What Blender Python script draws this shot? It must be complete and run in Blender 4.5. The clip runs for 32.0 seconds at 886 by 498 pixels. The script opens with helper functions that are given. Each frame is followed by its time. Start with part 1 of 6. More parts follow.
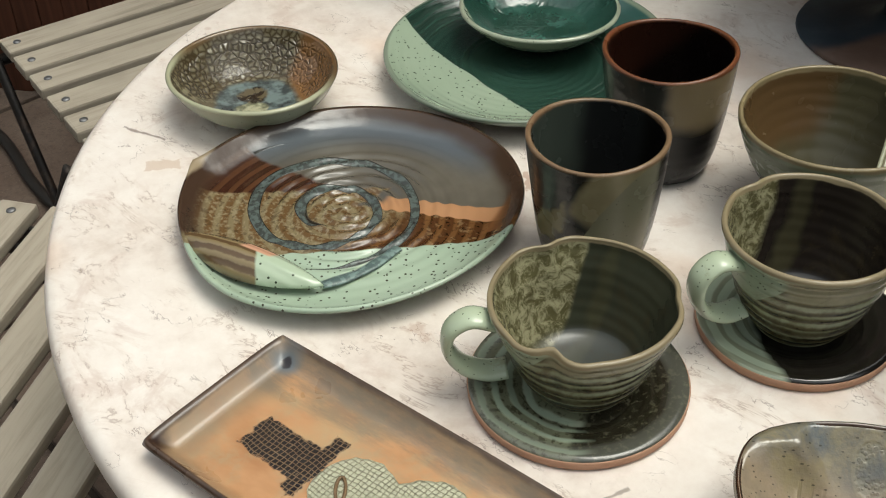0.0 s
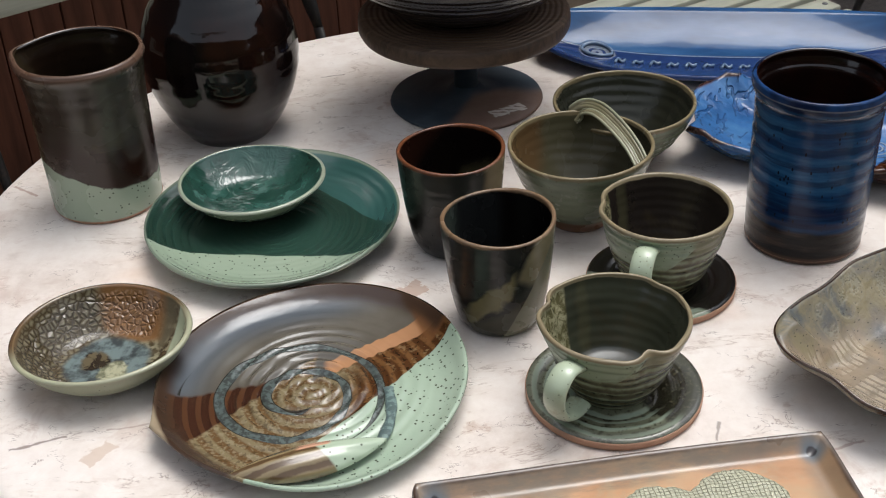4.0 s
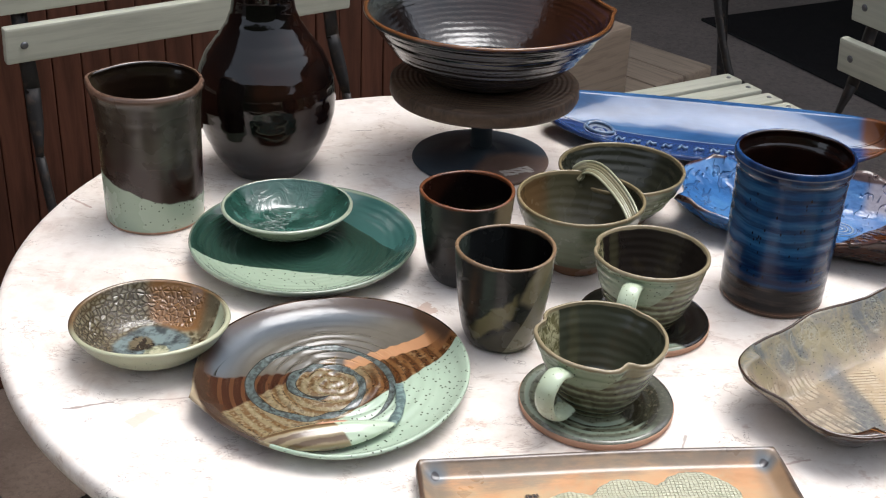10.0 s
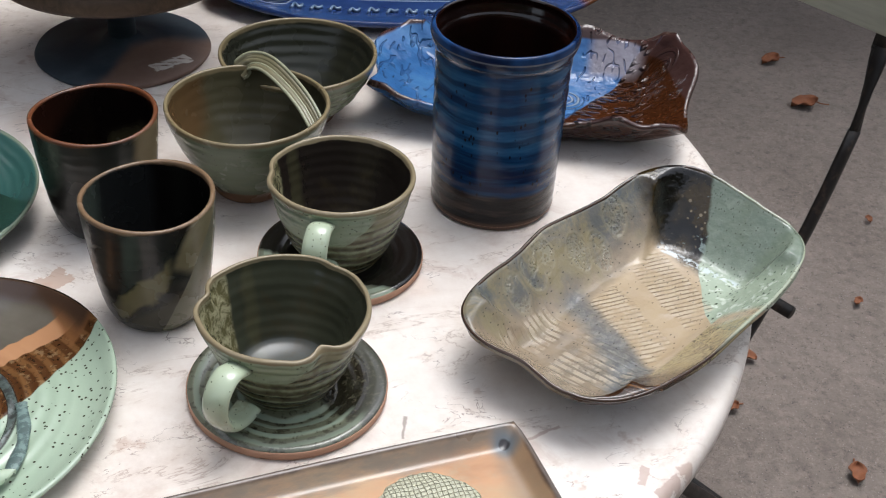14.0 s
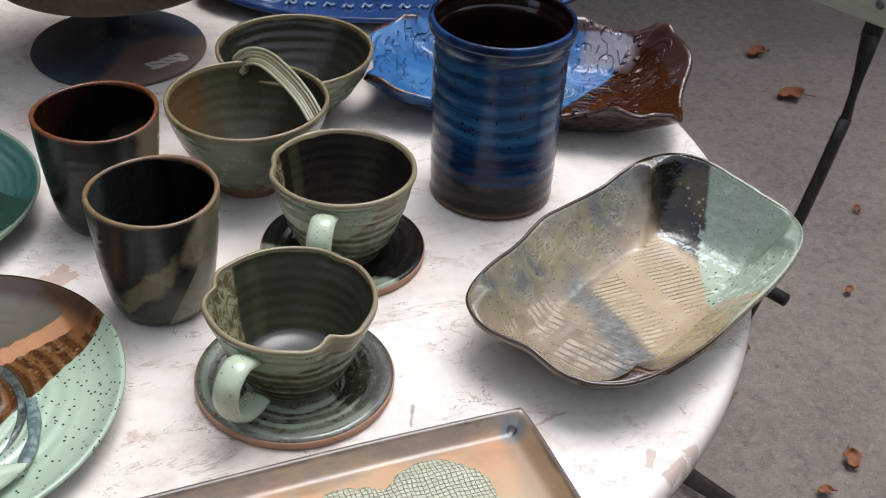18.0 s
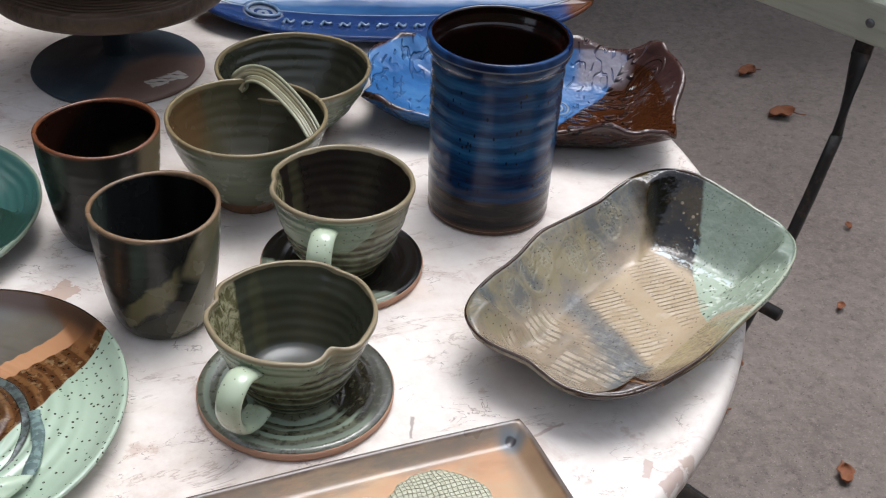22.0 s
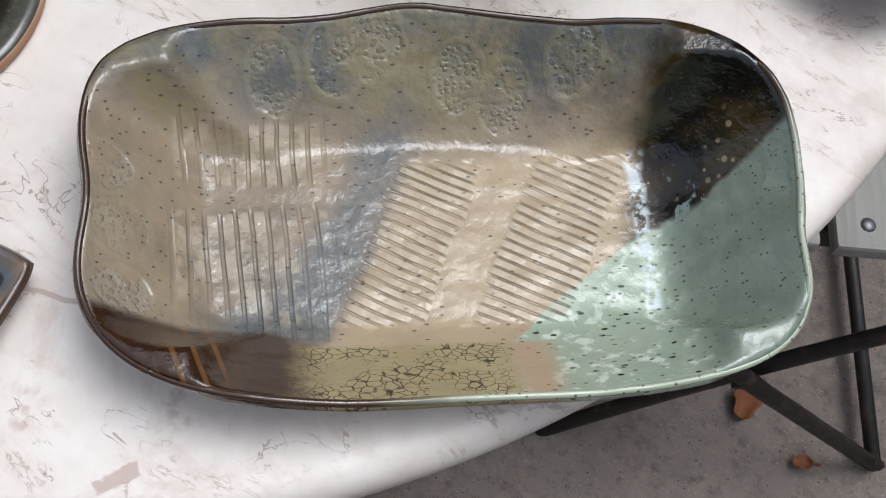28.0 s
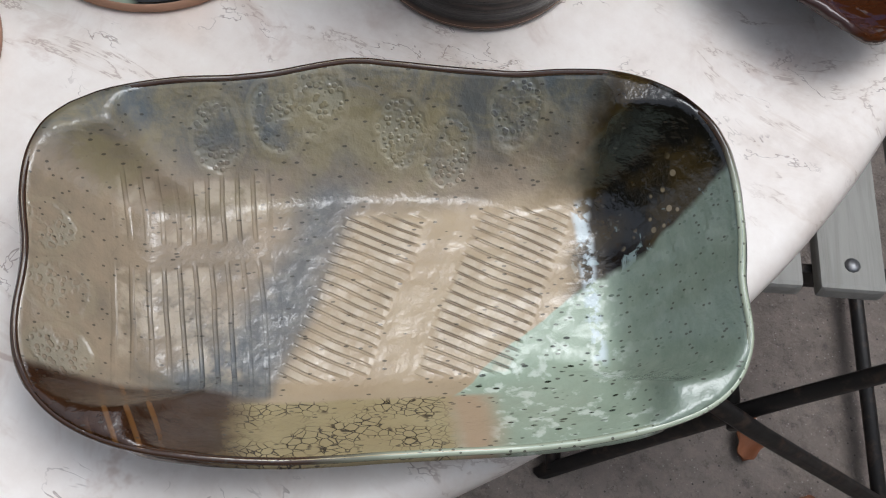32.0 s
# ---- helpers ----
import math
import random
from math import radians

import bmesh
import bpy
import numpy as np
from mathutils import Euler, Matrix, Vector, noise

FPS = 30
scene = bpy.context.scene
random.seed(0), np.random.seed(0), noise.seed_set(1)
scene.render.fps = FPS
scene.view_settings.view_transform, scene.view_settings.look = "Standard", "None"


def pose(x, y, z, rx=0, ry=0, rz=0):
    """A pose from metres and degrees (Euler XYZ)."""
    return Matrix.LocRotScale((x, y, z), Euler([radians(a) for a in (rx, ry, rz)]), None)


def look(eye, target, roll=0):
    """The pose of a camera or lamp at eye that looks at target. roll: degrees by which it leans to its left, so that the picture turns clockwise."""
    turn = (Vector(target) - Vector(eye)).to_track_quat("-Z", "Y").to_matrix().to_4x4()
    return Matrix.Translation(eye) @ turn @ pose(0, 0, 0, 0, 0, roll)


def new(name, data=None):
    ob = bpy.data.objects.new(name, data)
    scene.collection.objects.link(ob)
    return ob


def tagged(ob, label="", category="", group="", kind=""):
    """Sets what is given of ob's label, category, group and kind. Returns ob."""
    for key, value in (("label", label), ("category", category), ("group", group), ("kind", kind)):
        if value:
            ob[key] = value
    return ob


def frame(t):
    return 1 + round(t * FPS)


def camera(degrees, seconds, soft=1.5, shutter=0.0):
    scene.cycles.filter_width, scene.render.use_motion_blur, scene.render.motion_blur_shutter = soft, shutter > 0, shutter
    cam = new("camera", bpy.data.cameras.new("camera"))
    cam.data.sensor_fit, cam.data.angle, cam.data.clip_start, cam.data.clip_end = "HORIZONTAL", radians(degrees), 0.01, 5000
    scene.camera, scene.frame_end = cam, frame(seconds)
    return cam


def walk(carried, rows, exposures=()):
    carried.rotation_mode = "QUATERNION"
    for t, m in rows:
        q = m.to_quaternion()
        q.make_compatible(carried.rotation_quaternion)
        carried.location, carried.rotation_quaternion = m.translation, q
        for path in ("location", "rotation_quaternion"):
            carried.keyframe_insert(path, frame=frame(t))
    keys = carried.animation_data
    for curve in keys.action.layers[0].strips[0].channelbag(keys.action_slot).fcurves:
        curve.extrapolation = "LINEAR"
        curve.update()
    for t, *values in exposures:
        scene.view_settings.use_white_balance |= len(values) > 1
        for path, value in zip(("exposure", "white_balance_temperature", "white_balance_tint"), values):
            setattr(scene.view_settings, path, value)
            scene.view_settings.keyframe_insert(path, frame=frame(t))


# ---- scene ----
cam = camera(38.97, 32.0, soft=1.1)
PATH = [
    (0, (0.584, -0.659, 1.358), (-0.603, 0.355, 0.108), -2.1),
    (0.5, (0.562, -0.679, 1.360), (-0.626, 0.388, 0.155), -0.7),
    (1, (0.476, -0.752, 1.382), (-0.501, 0.509, 0.175), -1.7),
    (1.5, (0.389, -0.814, 1.378), (-0.375, 0.529, 0.108), -0.6),
    (2, (0.3210, -0.8400, 1.3810), (-0.3740, 0.5210, 0.0910), 0.60),
    (2.5, (0.2274, -0.8297, 1.3896), (0.0597, -0.4885, 1.0648), -1.30),
    (3, (0.1303, -0.8559, 1.3961), (0.0190, -0.4787, 1.0874), -0.81),
    (3.5, (0.0695, -0.9531, 1.4048), (0.0301, -0.5545, 1.1056), -4.23),
    (4, (0.0630, -1.0379, 1.4409), (0.0487, -0.6185, 1.1691), -2.71),
    (4.5, (0.0379, -1.1406, 1.4543), (0.0291, -0.7054, 1.2083), -0.26),
    (6.5, (0.0446, -1.2295, 1.4617), (0.0355, -0.7823, 1.2384), 1.75),
    (7, (0.0445, -1.2252, 1.4622), (0.0351, -0.7800, 1.2348), 1.89),
    (7.5, (0.042, -1.222, 1.460), (0.008, 0.557, 0.542), 2.0),
    (8, (0.0385, -1.2233, 1.4620), (0.0319, -0.7790, 1.2326), 2.34),
    (8.5, (0.039, -1.217, 1.459), (0.002, 0.560, 0.535), 2.35),
    (9, (0.0411, -1.2175, 1.4575), (0.0316, -0.7748, 1.2253), 2.34),
    (9.5, (0.041, -1.2185, 1.4555), (0.003, 0.548, 0.517), 2.35),
    (10, (0.0407, -1.2195, 1.4530), (0.0313, -0.7784, 1.2178), 2.50),
    (10.5, (0.0631, -1.2050, 1.4463), (0.0630, -0.7635, 1.2117), 2.59),
    (11, (0.0648, -1.1666, 1.4361), (0.0558, -0.7273, 1.1975), 0.99),
    (11.5, (0.0892, -1.1354, 1.4222), (0.1053, -0.7074, 1.1642), 1.13),
    (12, (0.1030, -1.0793, 1.4166), (0.1353, -0.6668, 1.1358), 1.38),
    (12.5, (0.1084, -1.0069, 1.4152), (0.1737, -0.6010, 1.1305), 2.64),
    (13, (0.1032, -0.9469, 1.3998), (0.1851, -0.5495, 1.1077), 2.81),
    (13.5, (0.1132, -0.9159, 1.3948), (0.2045, -0.5231, 1.0992), 2.89),
    (14, (0.1163, -0.9110, 1.3948), (0.2122, -0.5167, 1.1028), 3.69),
    (14.5, (0.1138, -0.9175, 1.3954), (0.2065, -0.5227, 1.1030), 2.70),
    (16.5, (0.1076, -0.9144, 1.3923), (0.2059, -0.5202, 1.1009), 2.70),
    (17, (0.1070, -0.9159, 1.3928), (0.2041, -0.5218, 1.1007), 2.65),
    (17.5, (0.104, -0.916, 1.392), (0.497, 0.660, 0.225), 3.0),
    (18, (0.0996, -0.9195, 1.3918), (0.2014, -0.5262, 1.1003), 3.19),
    (18.5, (0.095, -0.920, 1.387), (0.505, 0.646, 0.212), 3.1),
    (19, (0.0928, -0.9212, 1.3862), (0.1913, -0.5290, 1.0921), 2.66),
    (19.5, (0.098, -0.917, 1.385), (0.496, 0.644, 0.200), 2.75),
    (20, (0.1005, -0.9108, 1.3871), (0.1991, -0.5206, 1.0904), 2.99),
    (20.5, (0.099, -0.912, 1.390), (0.496, 0.667, 0.226), 2.9),
    (21, (0.0949, -0.9177, 1.3907), (0.1959, -0.5221, 1.1022), 2.96),
    (21.5, (0.090, -0.929, 1.394), (0.514, 0.660, 0.256), 3.4),
    (22, (0.0910, -0.9312, 1.3947), (0.1968, -0.5341, 1.1100), 3.31),
    (22.5, (0.092, -0.926, 1.393), (0.522, 0.662, 0.256), 3.6),
    (23, (0.0912, -0.9187, 1.3889), (0.2013, -0.5250, 1.1010), 3.87),
    (23.5, (0.084, -0.920, 1.390), (0.589, 0.658, 0.271), 4.7),
    (24, (0.0767, -0.9202, 1.3888), (0.2085, -0.5279, 1.1082), 4.66),
    (24.5, (0.0801, -0.9069, 1.3838), (0.1939, -0.5150, 1.0949), 2.96),
    (25, (0.1312, -0.8620, 1.3524), (0.2320, -0.4848, 1.0400), 0.73),
    (25.5, (0.2591, -0.7671, 1.3450), (0.3379, -0.3958, 1.0195), 1.82),
    (26, (0.3672, -0.6794, 1.3312), (0.3950, -0.3168, 0.9880), 2.88),
    (26.5, (0.4404, -0.5800, 1.2901), (0.4507, -0.2765, 0.8929), 8.33),
    (28.5, (0.5788, -0.3712, 1.2651), (0.4856, -0.1774, 0.8137), 11.74),
    (29, (0.5891, -0.3695, 1.2773), (0.4894, -0.1692, 0.8302), 9.32),
    (29.5, (0.597, -0.374, 1.280), (0.173, 0.451, -0.491), 7.7),
    (30, (0.5996, -0.3791, 1.2780), (0.4963, -0.1732, 0.8342), 7.49),
    (30.5, (0.600, -0.380, 1.278), (0.178, 0.452, -0.491), 7.6),
    (31, (0.5993, -0.3783, 1.2779), (0.4945, -0.1709, 0.8351), 7.59),
    (31.5, (0.598, -0.371, 1.276), (0.183, 0.453, -0.499), 7.6),
    (32, (0.5930, -0.3583, 1.2728), (0.4980, -0.1538, 0.8266), 9.04),
]
walk(cam, [(t, look(eye, target, roll)) for t, eye, target, roll in PATH],
     exposures=[(0, -0.15, 6760, 2), (2, -0.27, 6680, 4), (3, -0.28, 6450, 6), (4, -0.1, 6350, 9), (7, 0.45, 6280, 10), (10, 0.4, 6280, 10), (12, -0.04, 6320, 9), (14, 0.05, 6180, 9), (23, 0.08, 6080, 10), (24, 0.18, 6130, 10), (25, 0.06, 6080, 9), (26, -0.06, 6060, 9), (29, -0.40, 5960, 8), (32, -0.40, 5960, 8)])

# ---- light ----
world = bpy.data.worlds.new("world")
scene.world = world
world.use_nodes = True
_wn = world.node_tree.nodes
_sky = _wn.new("ShaderNodeTexSky")
_sky.sky_type = "NISHITA"
_sky.sun_disc = False
_sky.sun_elevation = radians(73)
_sky.sun_rotation = radians(41)
_sky.air_density, _sky.dust_density, _sky.ozone_density = 1.0, 4.0, 0.6
_grey = _wn.new("ShaderNodeHueSaturation")
_grey.inputs["Saturation"].default_value = 0.35
world.node_tree.links.new(_sky.outputs[0], _grey.inputs["Color"])
world.node_tree.links.new(_grey.outputs[0], _wn["Background"].inputs[0])
_wn["Background"].inputs[1].default_value = 0.23
sun = new("sun", bpy.data.lights.new("sun", "SUN"))
sun.data.energy = 1.5
sun.data.angle = radians(34)
sun.data.color = (1.0, 0.97, 0.95)
sun.matrix_world = look((0.75, 0.85, 4.4), (0, 0, 0.7))

H = 0.74  # table top


# ---- material helper ----
class Nodes:
    """A short hand for node materials; coordinates are the object's own, in metres."""

    def __init__(self, name):
        self.mat = bpy.data.materials.new(name)
        self.mat.use_nodes = True
        self.t = self.mat.node_tree
        self.bsdf = self.t.nodes["Principled BSDF"]
        self.tc = self.t.nodes.new("ShaderNodeTexCoord")
        self.co = self.tc.outputs["Object"]
        sep = self.add("ShaderNodeSeparateXYZ", self.co)
        self.x, self.y, self.z = sep.outputs

    def add(self, kind, *ins, operation="", data_type="", feature="", interpolation_type=""):
        n = self.t.nodes.new(kind)
        if operation:
            n.operation = operation
        if data_type:
            n.data_type = data_type
        if feature:
            n.feature = feature
        if interpolation_type:
            n.interpolation_type = interpolation_type
        for i, v in enumerate(ins):
            self.put(n.inputs[i], v)
        return n

    def put(self, socket, v):
        if isinstance(v, bpy.types.NodeSocket):
            self.t.links.new(v, socket)
        elif v is not None:
            if isinstance(v, tuple) and len(v) == 3 and socket.type == "RGBA":
                v = (*v, 1)
            socket.default_value = v

    def m(self, op, a, b=None, c=None):
        return self.add("ShaderNodeMath", a, b, c, operation=op).outputs[0]

    def lin(self, a, b, c=0.0, d=0.0):
        """a x + b y + c + d z"""
        s = self.m("MULTIPLY_ADD", self.x, a, c)
        s = self.m("MULTIPLY_ADD", self.y, b, s)
        return self.m("MULTIPLY_ADD", self.z, d, s) if d else s

    def step(self, v, lo, hi):
        return self.add("ShaderNodeMapRange", v, lo, hi, 0.0, 1.0, interpolation_type="SMOOTHSTEP").outputs[0]

    def noise(self, scale, detail=3.0, rough=0.55, vec=None, dist=0.0):
        n = self.add("ShaderNodeTexNoise")
        self.put(n.inputs["Vector"], vec or self.co)
        n.inputs["Scale"].default_value, n.inputs["Detail"].default_value = scale, detail
        n.inputs["Roughness"].default_value, n.inputs["Distortion"].default_value = rough, dist
        return n.outputs["Fac"]

    def stretched(self, sx, sy, sz, vec=None):
        return self.add("ShaderNodeMapping", vec or self.co, None, None, (sx, sy, sz)).outputs[0]

    def cells(self, scale, feature="F1", vec=None):
        n = self.add("ShaderNodeTexVoronoi", feature=feature)
        self.put(n.inputs["Vector"], vec or self.co)
        n.inputs["Scale"].default_value = scale
        return n.outputs["Distance"]

    def specks(self, scale, size=0.16, vec=None):
        return self.step(self.cells(scale, vec=vec), size + 0.04, size - 0.04)

    def mix(self, f, a, b):
        n = self.add("ShaderNodeMix", data_type="RGBA")
        self.put(n.inputs[0], f), self.put(n.inputs[6], a), self.put(n.inputs[7], b)
        return n.outputs[2]

    def ramp(self, f, *stops):
        n = self.add("ShaderNodeValToRGB", f)
        e = n.color_ramp.elements
        for i, (p, c) in enumerate(stops):
            el = e[i] if i < 2 else e.new(p)
            el.position, el.color = p, (*c, 1)
        return n.outputs[0]

    def radius(self):
        return self.m("SQRT", self.m("ADD", self.m("MULTIPLY", self.x, self.x), self.m("MULTIPLY", self.y, self.y)))

    def angle(self):
        return self.m("ARCTAN2", self.y, self.x)

    def wobble(self, v, scale, amount, detail=2.0):
        """v shifted by noise, for an uneven border"""
        return self.m("MULTIPLY_ADD", self.m("SUBTRACT", self.noise(scale, detail), 0.5), amount, v)

    def done(self, color, rough=0.5, bump=None, strength=0.3, dist=0.001, metal=0.0, coat=0.0, spec=0.5, tone=1.0):
        if tone != 1.0:
            color = self.add("ShaderNodeHueSaturation", 0.5, 1.0, tone, 1.0, color).outputs[0]
        self.put(self.bsdf.inputs["Base Color"], color)
        self.put(self.bsdf.inputs["Roughness"], rough)
        self.put(self.bsdf.inputs["Metallic"], metal)
        self.put(self.bsdf.inputs["Coat Weight"], coat)
        self.bsdf.inputs["Coat Roughness"].default_value = 0.06
        self.bsdf.inputs["Specular IOR Level"].default_value = spec
        if bump is not None:
            b = self.add("ShaderNodeBump")
            b.inputs["Strength"].default_value, b.inputs["Distance"].default_value = strength, dist
            self.put(b.inputs["Height"], bump)
            self.t.links.new(b.outputs[0], self.bsdf.inputs["Normal"])
        return self.mat


MINT = (0.44, 0.55, 0.42)
PALE = (0.50, 0.57, 0.42)
CLAY = (0.42, 0.22, 0.13)
IRON = (0.09, 0.035, 0.015)
INK = (0.012, 0.011, 0.010)
OLIVE = (0.15, 0.14, 0.07)


def speckled(n, color, scale=260.0, dark=(0.05, 0.05, 0.03), size=0.13):
    return n.mix(n.specks(scale, size), color, dark)


def rings(n, period, axis=None, warp=0.15):
    """A fine throwing ridge for bump, along z or the radius."""
    v = n.wobble(axis if axis is not None else n.z, 18, period * warp * 6)
    return n.m("SINE", n.m("MULTIPLY", v, 2 * math.pi / period))


# ---- mesh helpers ----
def obj(name, bm, material, smooth=True):
    me = bpy.data.meshes.new(name)
    bm.normal_update()
    bm.to_mesh(me)
    bm.free()
    for one in material if isinstance(material, tuple) else (material, material):
        me.materials.append(one)
    if smooth:
        me.polygons.foreach_set("use_smooth", [True] * len(me.polygons))
    return new(name, me)


def part(name, bm, material, parent, label="", smooth=True):
    ob = obj(name, bm, material, smooth)
    ob.parent = parent
    if label:
        tagged(ob, label)
    return ob


def empty(name, m, label, category, group="", kind=""):
    e = new(name)
    e.empty_display_size = 0.05
    e.matrix_world = m
    return tagged(e, label, category, group, kind)


def lathe(profile, seg=72, shape=None):
    """Turns (r, z) pairs about z; r = 0 closes an end. shape(x, y, z) may push a point.
    Faces past the highest ring, the inside of a pot, take the second material."""
    bm = bmesh.new()
    crest = max(range(len(profile)), key=lambda k: profile[k][1])
    loops = []
    for r, z in profile:
        if r < 1e-6:
            p = (0, 0, z)
            loops.append([bm.verts.new(shape(*p) if shape else p)])
            continue
        ring = []
        for i in range(seg):
            a = 2 * math.pi * i / seg
            p = (r * math.cos(a), r * math.sin(a), z)
            ring.append(bm.verts.new(shape(*p) if shape else p))
        loops.append(ring)
    for k, (a, b) in enumerate(zip(loops, loops[1:])):
        for i in range(seg):
            j = (i + 1) % seg
            f = None
            if len(a) == 1 and len(b) > 1:
                f = bm.faces.new((a[0], b[j], b[i]))
            elif len(b) == 1 and len(a) > 1:
                f = bm.faces.new((a[i], a[j], b[0]))
            elif len(a) > 1:
                f = bm.faces.new((a[i], a[j], b[j], b[i]))
            if f and k >= crest + 1:
                f.material_index = 1
    bmesh.ops.recalc_face_normals(bm, faces=bm.faces)
    return bm


def smooth_line(points, n=8):
    """A rounded line through 2D points (Catmull-Rom)."""
    out, p = [], [points[0], *points, points[-1]]
    for k in range(1, len(p) - 2):
        a, b, c, d = (np.array(q, float) for q in p[k - 1 : k + 3])
        for i in range(n):
            t = i / n
            q = 0.5 * (2 * b + (c - a) * t + (2 * a - 5 * b + 4 * c - d) * t * t + (3 * b - a - 3 * c + d) * t**3)
            out.append(tuple(q))
    return out + [tuple(points[-1])]


def wall_profile(outer, thick, floor, n=7, ridge=0.0, period=0.012, lip=None):
    """The closed section of a thrown pot: outer side from foot to rim, round lip, inside down to the floor."""
    out = [(max(r + ridge * (0.65 * math.sin(2 * math.pi * z / period) + 0.45 * math.sin(2 * math.pi * z / (1.64 * period) + 1.1)), 1e-4), z) for r, z in smooth_line(outer, n)]
    top_r, top_z = out[-1]
    rim = [(top_r - thick * (0.5 - 0.5 * math.cos(a)), top_z + thick * 0.45 * math.sin(a)) for a in (0.6, 1.2, 1.57, 2.0, 2.6)]
    inner = []
    for r, z in reversed(smooth_line(outer, n)):
        if z > floor + 0.004 and r - thick > 0.004:
            inner.append((r - thick, z))
    last = inner[-1][0]
    bottom = [(last * f, floor + 0.004 * f**3) for f in (0.86, 0.6, 0.3)]
    return [(0, 0.0015), (out[0][0] * 0.75, 0.0015), (out[0][0] * 0.82, 0.0)] + out + rim + inner + bottom + [(0, floor)]


def sheet(nu, nv, fn, thick):
    """A closed slab over (u, v) in -1..1; fn gives the upper face."""
    bm = bmesh.new()
    top, bot = [], []
    for i in range(nu + 1):
        u = -1 + 2 * i / nu
        top.append([bm.verts.new(fn(u, -1 + 2 * j / nv)) for j in range(nv + 1)])
    for i in range(nu):
        for j in range(nv):
            bm.faces.new((top[i][j], top[i + 1][j], top[i + 1][j + 1], top[i][j + 1]))
    bm.normal_update()
    for row in top:
        bot.append([bm.verts.new(v.co - Vector((v.normal.x * 0.6, v.normal.y * 0.6, max(v.normal.z, 0.5))) * thick) for v in row])
    for i in range(nu):
        for j in range(nv):
            bm.faces.new((bot[i][j], bot[i][j + 1], bot[i + 1][j + 1], bot[i + 1][j]))
    edge = [(i, 0) for i in range(nu)] + [(nu, j) for j in range(nv)] + [(i, nv) for i in range(nu, 0, -1)] + [(0, j) for j in range(nv, 0, -1)]
    for (a, b), (c, d) in zip(edge, edge[1:] + edge[:1]):
        # a rounded lip between the two faces
        bm.faces.new((top[a][b], bot[a][b], bot[c][d], top[c][d]))
    bmesh.ops.recalc_face_normals(bm, faces=bm.faces)
    return bm


def box(sx, sy, sz, bevel=0.003, at=(0, 0, 0), rot=None):
    bm = bmesh.new()
    bmesh.ops.create_cube(bm, size=1, matrix=Matrix.Translation(at) @ (rot or Matrix()) @ Matrix.Diagonal((sx, sy, sz, 1)))
    if bevel:
        bmesh.ops.bevel(bm, geom=bm.edges[:], offset=bevel, segments=2, affect="EDGES", profile=0.6)
    return bm


def tube(points, radius, sides=10, flat=1.0, up=(0, 0, 1), radii=None, twist=0.0):
    """A bar along points; flat < 1 squashes it, up gives the wide side's normal, twist turns it along the way."""
    bm = bmesh.new()
    pts = [Vector(p) for p in points]
    loops = []
    for i, p in enumerate(pts):
        d = (pts[min(i + 1, len(pts) - 1)] - pts[max(i - 1, 0)]).normalized()
        a = d.cross(Vector(up)).normalized()
        b = d.cross(a)
        r = radii[i] if radii else radius
        tw = twist * i / (len(pts) - 1)
        ring = []
        for k in range(sides):
            w = 2 * math.pi * (k + 0.5) / sides
            c, s = math.cos(w), math.sin(w) * flat
            c, s = c * math.cos(tw) - s * math.sin(tw), c * math.sin(tw) + s * math.cos(tw)
            ring.append(bm.verts.new(p + a * (r * c) + b * (r * s)))
        loops.append(ring)
    for a, b in zip(loops, loops[1:]):
        for k in range(sides):
            bm.faces.new((a[k], a[(k + 1) % sides], b[(k + 1) % sides], b[k]))
    bm.faces.new(loops[0][::-1]), bm.faces.new(loops[-1])
    bmesh.ops.recalc_face_normals(bm, faces=bm.faces)
    return bm


def curve3(points, n=8):
    out, p = [], [points[0], *points, points[-1]]
    for k in range(1, len(p) - 2):
        a, b, c, d = (np.array(q, float) for q in p[k - 1 : k + 3])
        for i in range(n):
            t = i / n
            out.append(tuple(0.5 * (2 * b + (c - a) * t + (2 * a - 5 * b + 4 * c - d) * t * t + (3 * b - a - 3 * c + d) * t**3)))
    return out + [tuple(points[-1])]


